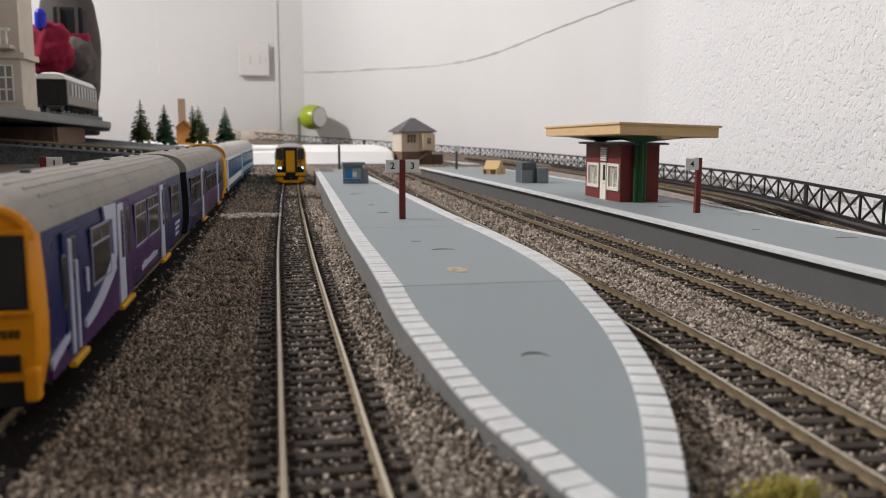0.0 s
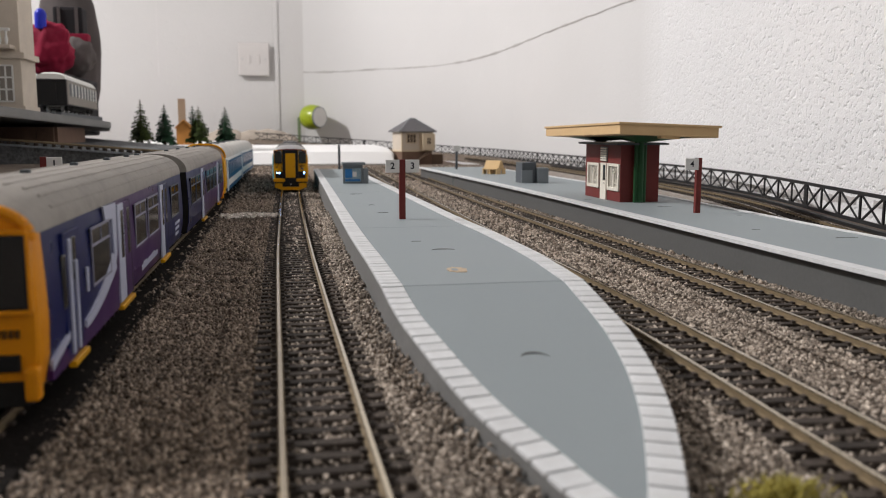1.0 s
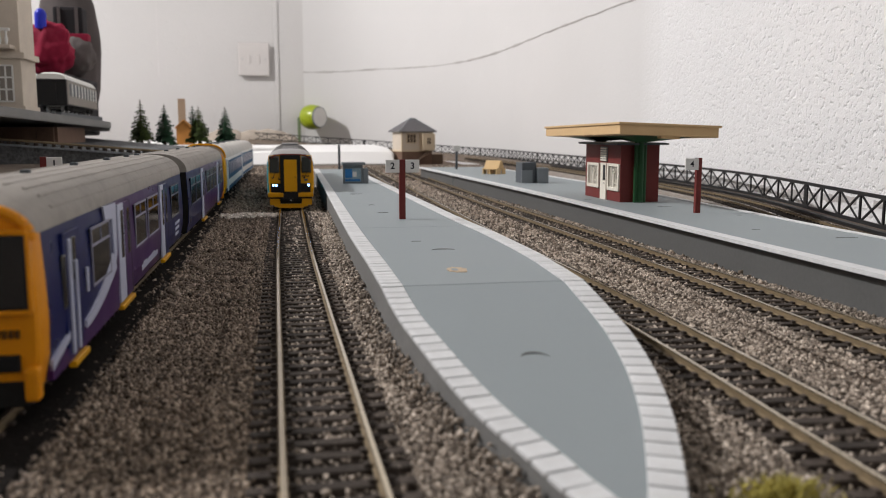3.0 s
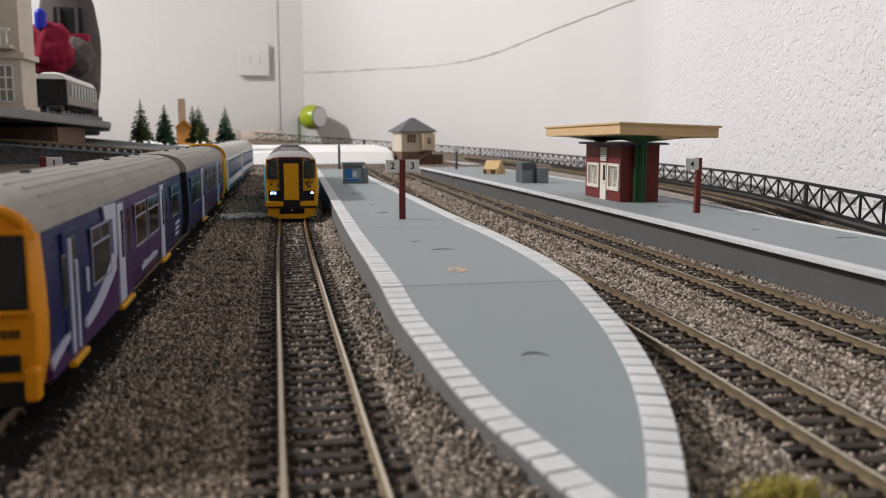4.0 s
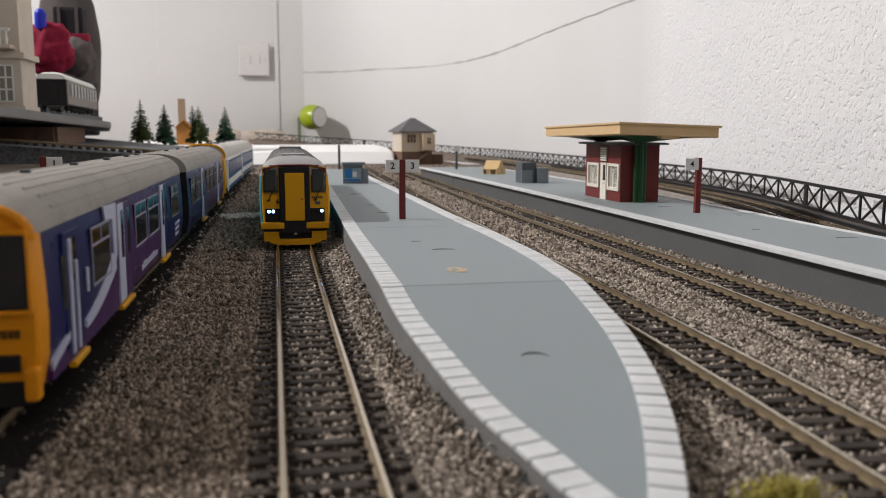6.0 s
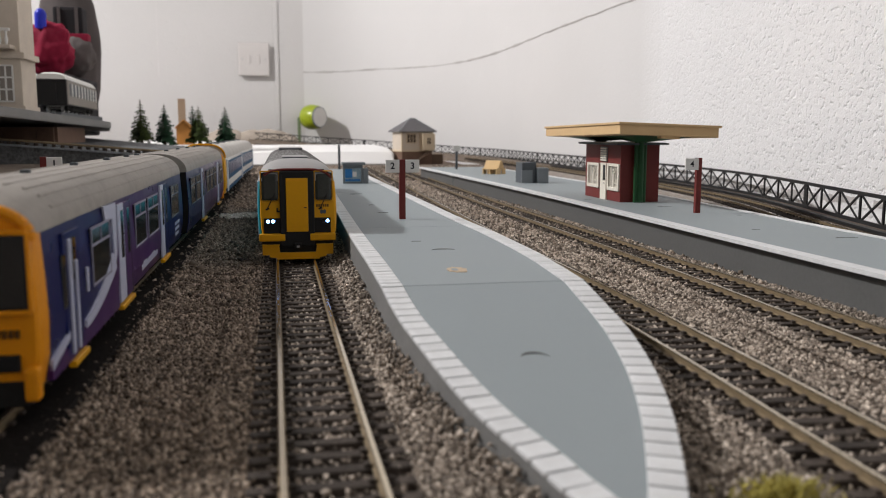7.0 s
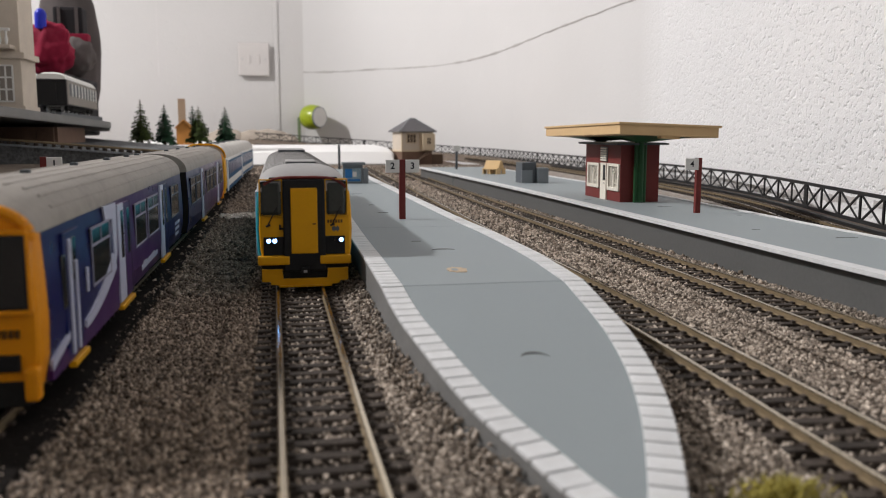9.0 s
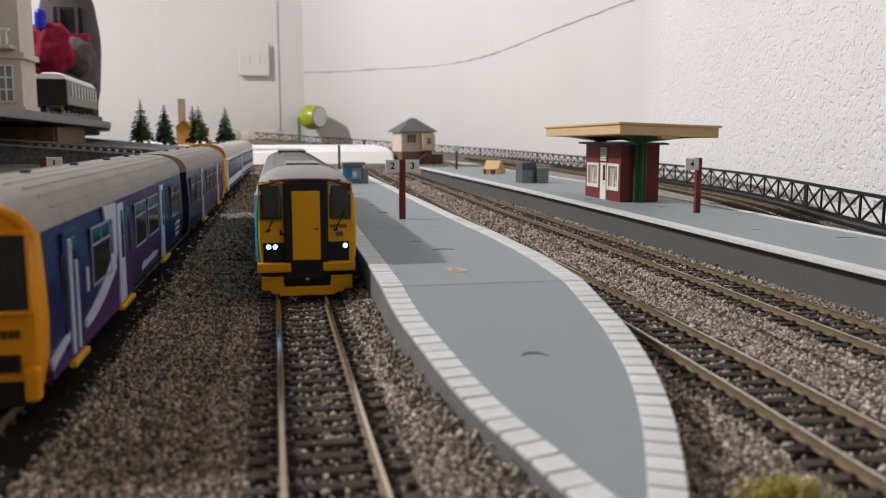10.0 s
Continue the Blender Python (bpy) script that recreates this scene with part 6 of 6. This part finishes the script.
def pullman_coach():
    root = thing("railway_coach", "dark-ended cream and grey model coach on the upper shelf", "coach", pose(-0.2695, 1.09, 0.0855, 0, 0, 3.7))
    hw, z1, top, L = 0.0172, 0.0390, 0.0475, 0.245
    part("body", boxed(-hw, hw, 0.0, L, 0.0085, z1, bevel=0.0008), M["black"], root, "black coach end and shell")
    ro = roof_outline(hw, z1, top)
    full = [(x, z) for x, z in ro] + [(-x, z) for x, z in ro[-2::-1]]
    part("roof", loft(bmesh.new(), [[(x * k, y, z1 + (z - z1) * d) for x, z in full] for y, k, d in ((-0.001, 1.0, 0.75), (0.012, 1.02, 1.0), (L - 0.012, 1.02, 1.0), (L, 1.0, 0.75))]), M["white"], root, "pale white curved roof", smooth=True)
    x = hw
    # the side's shade is put into this darker grey-brown
    part("side_panel", boxed(x - 0.0002, x + 0.0008, 0.003, L - 0.003, 0.0100, 0.0380), M["coach_grey"], root, "coach side toned grey-brown for shade")
    for k in range(9):
        y = 0.018 + k * 0.0245
        w = part("side_window", boxed(x + 0.0002, x + 0.0010, y, y + 0.014, 0.0205, 0.0345), M["slate"], root)
        part("window_pillar", boxed(x + 0.0002, x + 0.0014, y + 0.0145, y + 0.0205, 0.0200, 0.0350, bevel=0.0003), M["white"], w, "pale pillar between windows")
    part("corridor_end", boxed(-0.006, 0.006, -0.002, 0.001, 0.011, 0.036), M["black"], root)
    w = []
    bogie(root, 0.040, w, -0.0005)
    bogie(root, L - 0.040, w, -0.0005)
    part("underframe", boxed(-0.012, 0.012, 0.07, L - 0.07, 0.0035, 0.0090), M["dark"], root)


def lumpy(center, r, seed, amp, squash=(1, 1, 1)):
    bm = bmesh.new()
    bmesh.ops.create_icosphere(bm, subdivisions=4, radius=1.0)
    for v in bm.verts:
        d = v.co.normalized()
        k = 1 + amp * noise.fractal(d * 1.9 + Vector((seed, seed * 2, 0)), 0.9, 2.1, 4)
        v.co = Vector(center) + Vector((d.x * squash[0], d.y * squash[1], d.z * squash[2])) * r * k
    return bm


def stored_bags():
    solid("upper_bag", lumpy((-0.380, 1.68, 0.205), 0.052, 12, 0.06, (1.06, 0.5, 3.0)), M["grey_cloth"], "tall dark grey fabric bag behind", "bag", smooth=True)
    solid("storage_box", boxed(-0.43, -0.318, 1.44, 1.60, 0.057, 0.150, bevel=0.004), M["black_cloth"], "dark box under the bags on the shelf", "box")
    solid("red_cloth_bag", lumpy((-0.366, 1.49, 0.196), 0.032, 3, 0.32, (1.05, 0.8, 1.25)), M["red_cloth"], "crumpled crimson cloth bag on the shelf", "bag", smooth=True)
    solid("grey_bag", lumpy((-0.346, 1.58, 0.192), 0.031, 7, 0.14, (1.0, 0.8, 1.1)), M["grey_cloth"], "slumped grey fabric bag on the dark box", "bag", smooth=True)
    root = thing("camera_case", "small black case with straps lying on the grey bag", "case", pose(-0.356, 1.575, 0.222))
    part("case_body", boxed(-0.024, 0.024, 0.0, 0.04, 0.0, 0.052, bevel=0.005), M["black_cloth"], root)
    for x in (-0.016, 0.012):
        part("strap", boxed(x, x + 0.005, -0.002, 0.0, 0.002, 0.050), M["grey_cloth"], root, "grey strap")
    part("red_strap", boxed(-0.010, 0.032, -0.004, 0.02, -0.006, 0.007, bevel=0.002), M["red_cloth"], root, "crimson strip")
    bm = lathe(bmesh.new(), [(0.004, 0.0), (0.0085, 0.002), (0.009, 0.024), (0.006, 0.030), (0.002, 0.032)], 20, pose(-0.374, 1.474, 0.224, 8, 4, 0))
    solid("blue_cap", bm, M["blue_plastic"], "bright blue plastic cap on the crimson bag", "plastic cap", smooth=True)


def grass_tuft():
    rng = random.Random(12)
    bm = bmesh.new()
    for k in range(420):
        a, r = rng.uniform(0, 6.28), abs(rng.gauss(0, 0.0055))
        x, y = 0.0800 + r * math.cos(a), 0.1215 + 0.7 * r * math.sin(a)
        h = rng.uniform(0.003, 0.0065) * (1 - r / 0.022)
        lx, ly = rng.gauss(0, 0.0016), rng.gauss(0, 0.0016)
        w = 0.00022
        s = Vector((math.cos(a), math.sin(a), 0)) * w
        p = Vector((x, y, -0.0005))
        v = [bm.verts.new(c) for c in (p - s, p + s, p + Vector((lx * 0.4, ly * 0.4, h * 0.6)) + s * 0.7, p + Vector((lx, ly, h)))]
        bm.faces.new(v)
    return tagged(part("grass_tuft", bm, M["grass"]), "yellow-green tuft of static grass beside the track", "grass", kind="stuff")


def spilt_grit():
    """A pale line of spilt grit across the ballast."""
    rng = random.Random(4)
    bm = bmesh.new()
    for k in range(3200):
        x = rng.uniform(-0.046, -0.004)
        y = 0.632 + rng.gauss(0, 0.0055) + 0.004 * math.sin(x * 200)
        r = rng.uniform(0.0004, 0.0010)
        p = Vector((x, y, 0.0012 + rng.random() * 0.0012))
        vs = [bm.verts.new(p + Vector((rng.gauss(0, r), rng.gauss(0, r), rng.gauss(0, r * 0.6)))) for _ in range(4)]
        for f in ((0, 1, 2), (0, 3, 1), (1, 3, 2), (0, 2, 3)):
            bm.faces.new([vs[i] for i in f])
    return tagged(part("spilt_grit", bm, M["lime_dust"]), "pale line of grit spilt across the ballast", "grit", kind="stuff")


# ---- put the place together ----
room()
ground()
shade_strip()
raised_track_bed()
upper_shelf()
track("two", CENTRE["two"], "model railway track with tarnished rails beside the island platform")
track("one", CENTRE["one"], "model railway track under the standing trains")
track("three", CENTRE["three"], "model railway track between the platforms")
track("four", CENTRE["four"], "model railway track along the side platform")
track("along_wall", [(x - 0.017, y) for x, y in GIRDER[:7]], "model railway track on the bank along the wall", 0.0052)
platform_island()
platform_side()
railcar, wheelsets = moving_railcar()
standing_unit(-0.0662, 0.1785, 0.5, True, 1, "blue and purple railcar with an orange-yellow cab standing still")
standing_unit(-0.0668, 0.4530, 0.0, False, 2, "blue and purple railcar coupled behind with a yellow far end")
express_unit(-0.0655, 0.732, -0.2, "white and blue railcar standing behind the purple train", True)
express_unit(-0.0668, 1.004, -1.0, "white and blue railcar at the rear of the standing train")
kiosk()
number_sign(0.0600, 0.4400, P3, "2", "3", "maroon post with white number boards two and three", 0.0311)
number_sign(0.2355, 0.4590, P4, "4", "", "maroon post with one white number board", 0.0318, 1)
number_sign(-0.1165, 0.4500, 0.0340, "", "1", "maroon post with a white number board behind the train", 0.0155)
far_post(0.0670, 1.068, P3, 0.030, False, "dark slim post at the far end of the platform")
far_post(0.2180, 1.08, P4, 0.030, True, "dark post with a white board far along the platform")
poster_shelter()
crate_stack()
timber_bench()
girder_bridge()
signal_box()
backdrop_things()
town_house()
pullman_coach()
stored_bags()
platform_marks()
grass_tuft()
spilt_grit()
stones("ballast_near", 112000, (-0.0038, 0.20, 0.06, 0.42), 0.00063, M["stones"], "grey-brown loose ballast stones between the tracks")
# beside the train the stones' darker tone adds to its shadow
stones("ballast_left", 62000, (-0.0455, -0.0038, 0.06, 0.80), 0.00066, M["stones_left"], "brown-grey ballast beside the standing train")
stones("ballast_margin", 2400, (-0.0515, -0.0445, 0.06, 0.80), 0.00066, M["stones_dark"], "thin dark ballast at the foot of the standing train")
stones("ballast_far", 66000, (-0.0038, 0.20, 0.42, 1.05), 0.0008, M["stones"], "grey-brown loose ballast further along the tracks")
stones("ballast_shoulder", 18000, (0.0185, 0.0400, 0.06, 0.62), 0.00066, M["stones"], "ballast heaped against the island platform", shoulder=True)
stones("ballast_bank", 16000, (0.26, 0.43, 0.36, 1.30), 0.0009, M["stones"], "brown ballast on the bank along the wall", bank=True)
stones("ballast_end", 34000, (-0.11, 0.42, 0.30, 1.60), 0.0013, M["stones_dark"], "dark ballast at the far end of the layout")


# ---- what moves ----
RUN = [(0.0, 0.00679, 1.000), (0.5, 0.00633, 0.940), (1.0, 0.00583, 0.875), (1.5, 0.00537, 0.815), (2.0, 0.00495, 0.760), (2.5, 0.00458, 0.712), (4.0, 0.00420, 0.580), (4.5, 0.00425, 0.545), (5.0, 0.00436, 0.508), (5.5, 0.00459, 0.473), (7.0, 0.00518, 0.392), (7.5, 0.00555, 0.369), (8.0, 0.0059, 0.350), (8.5, 0.00635, 0.334), (9.0, 0.00668, 0.3205), (9.5, 0.00685, 0.3110), (10.0, 0.00695, 0.3035)]


def run_place(t):
    """Nose of the railcar at t: smooth through the timed places."""
    ts = [r[0] for r in RUN]
    out = []
    for c in (1, 2):
        vs = [r[c] for r in RUN]
        sl = np.gradient(vs, ts)
        i = min(max(int(np.searchsorted(ts, t, side="right")) - 1, 0), len(ts) - 2)
        h = ts[i + 1] - ts[i]
        u = (t - ts[i]) / h
        out.append((2 * u ** 3 - 3 * u ** 2 + 1) * vs[i] + (u ** 3 - 2 * u ** 2 + u) * h * sl[i] + (3 * u ** 2 - 2 * u ** 3) * vs[i + 1] + (u ** 3 - u ** 2) * h * sl[i + 1])
    return out


def motions():
    rows, turns = [], []
    for k in range(101):
        t = k / 10
        x, y = run_place(t)
        tail_y = y + 0.30
        tail_x = float(np.interp(tail_y, [0.55, 0.60, 0.76, 1.0, 1.3], [0.0041, 0.0041, 0.0047, 0.0067, 0.0095]))
        heading = math.degrees(math.atan2(-(tail_x - x), 0.30))
        rows.append((t, pose(x, y, 0.0, 0, 0, heading)))
        turns.append((t, (1.0 - y) / 0.0057))
    walk(railcar, rows)
    for w, along_y in wheelsets:
        walk(w, [(t, Matrix.Translation((0, along_y, RAIL_TOP + 0.0057)) @ Matrix.Rotation(a, 4, "X")) for t, a in turns])


motions()
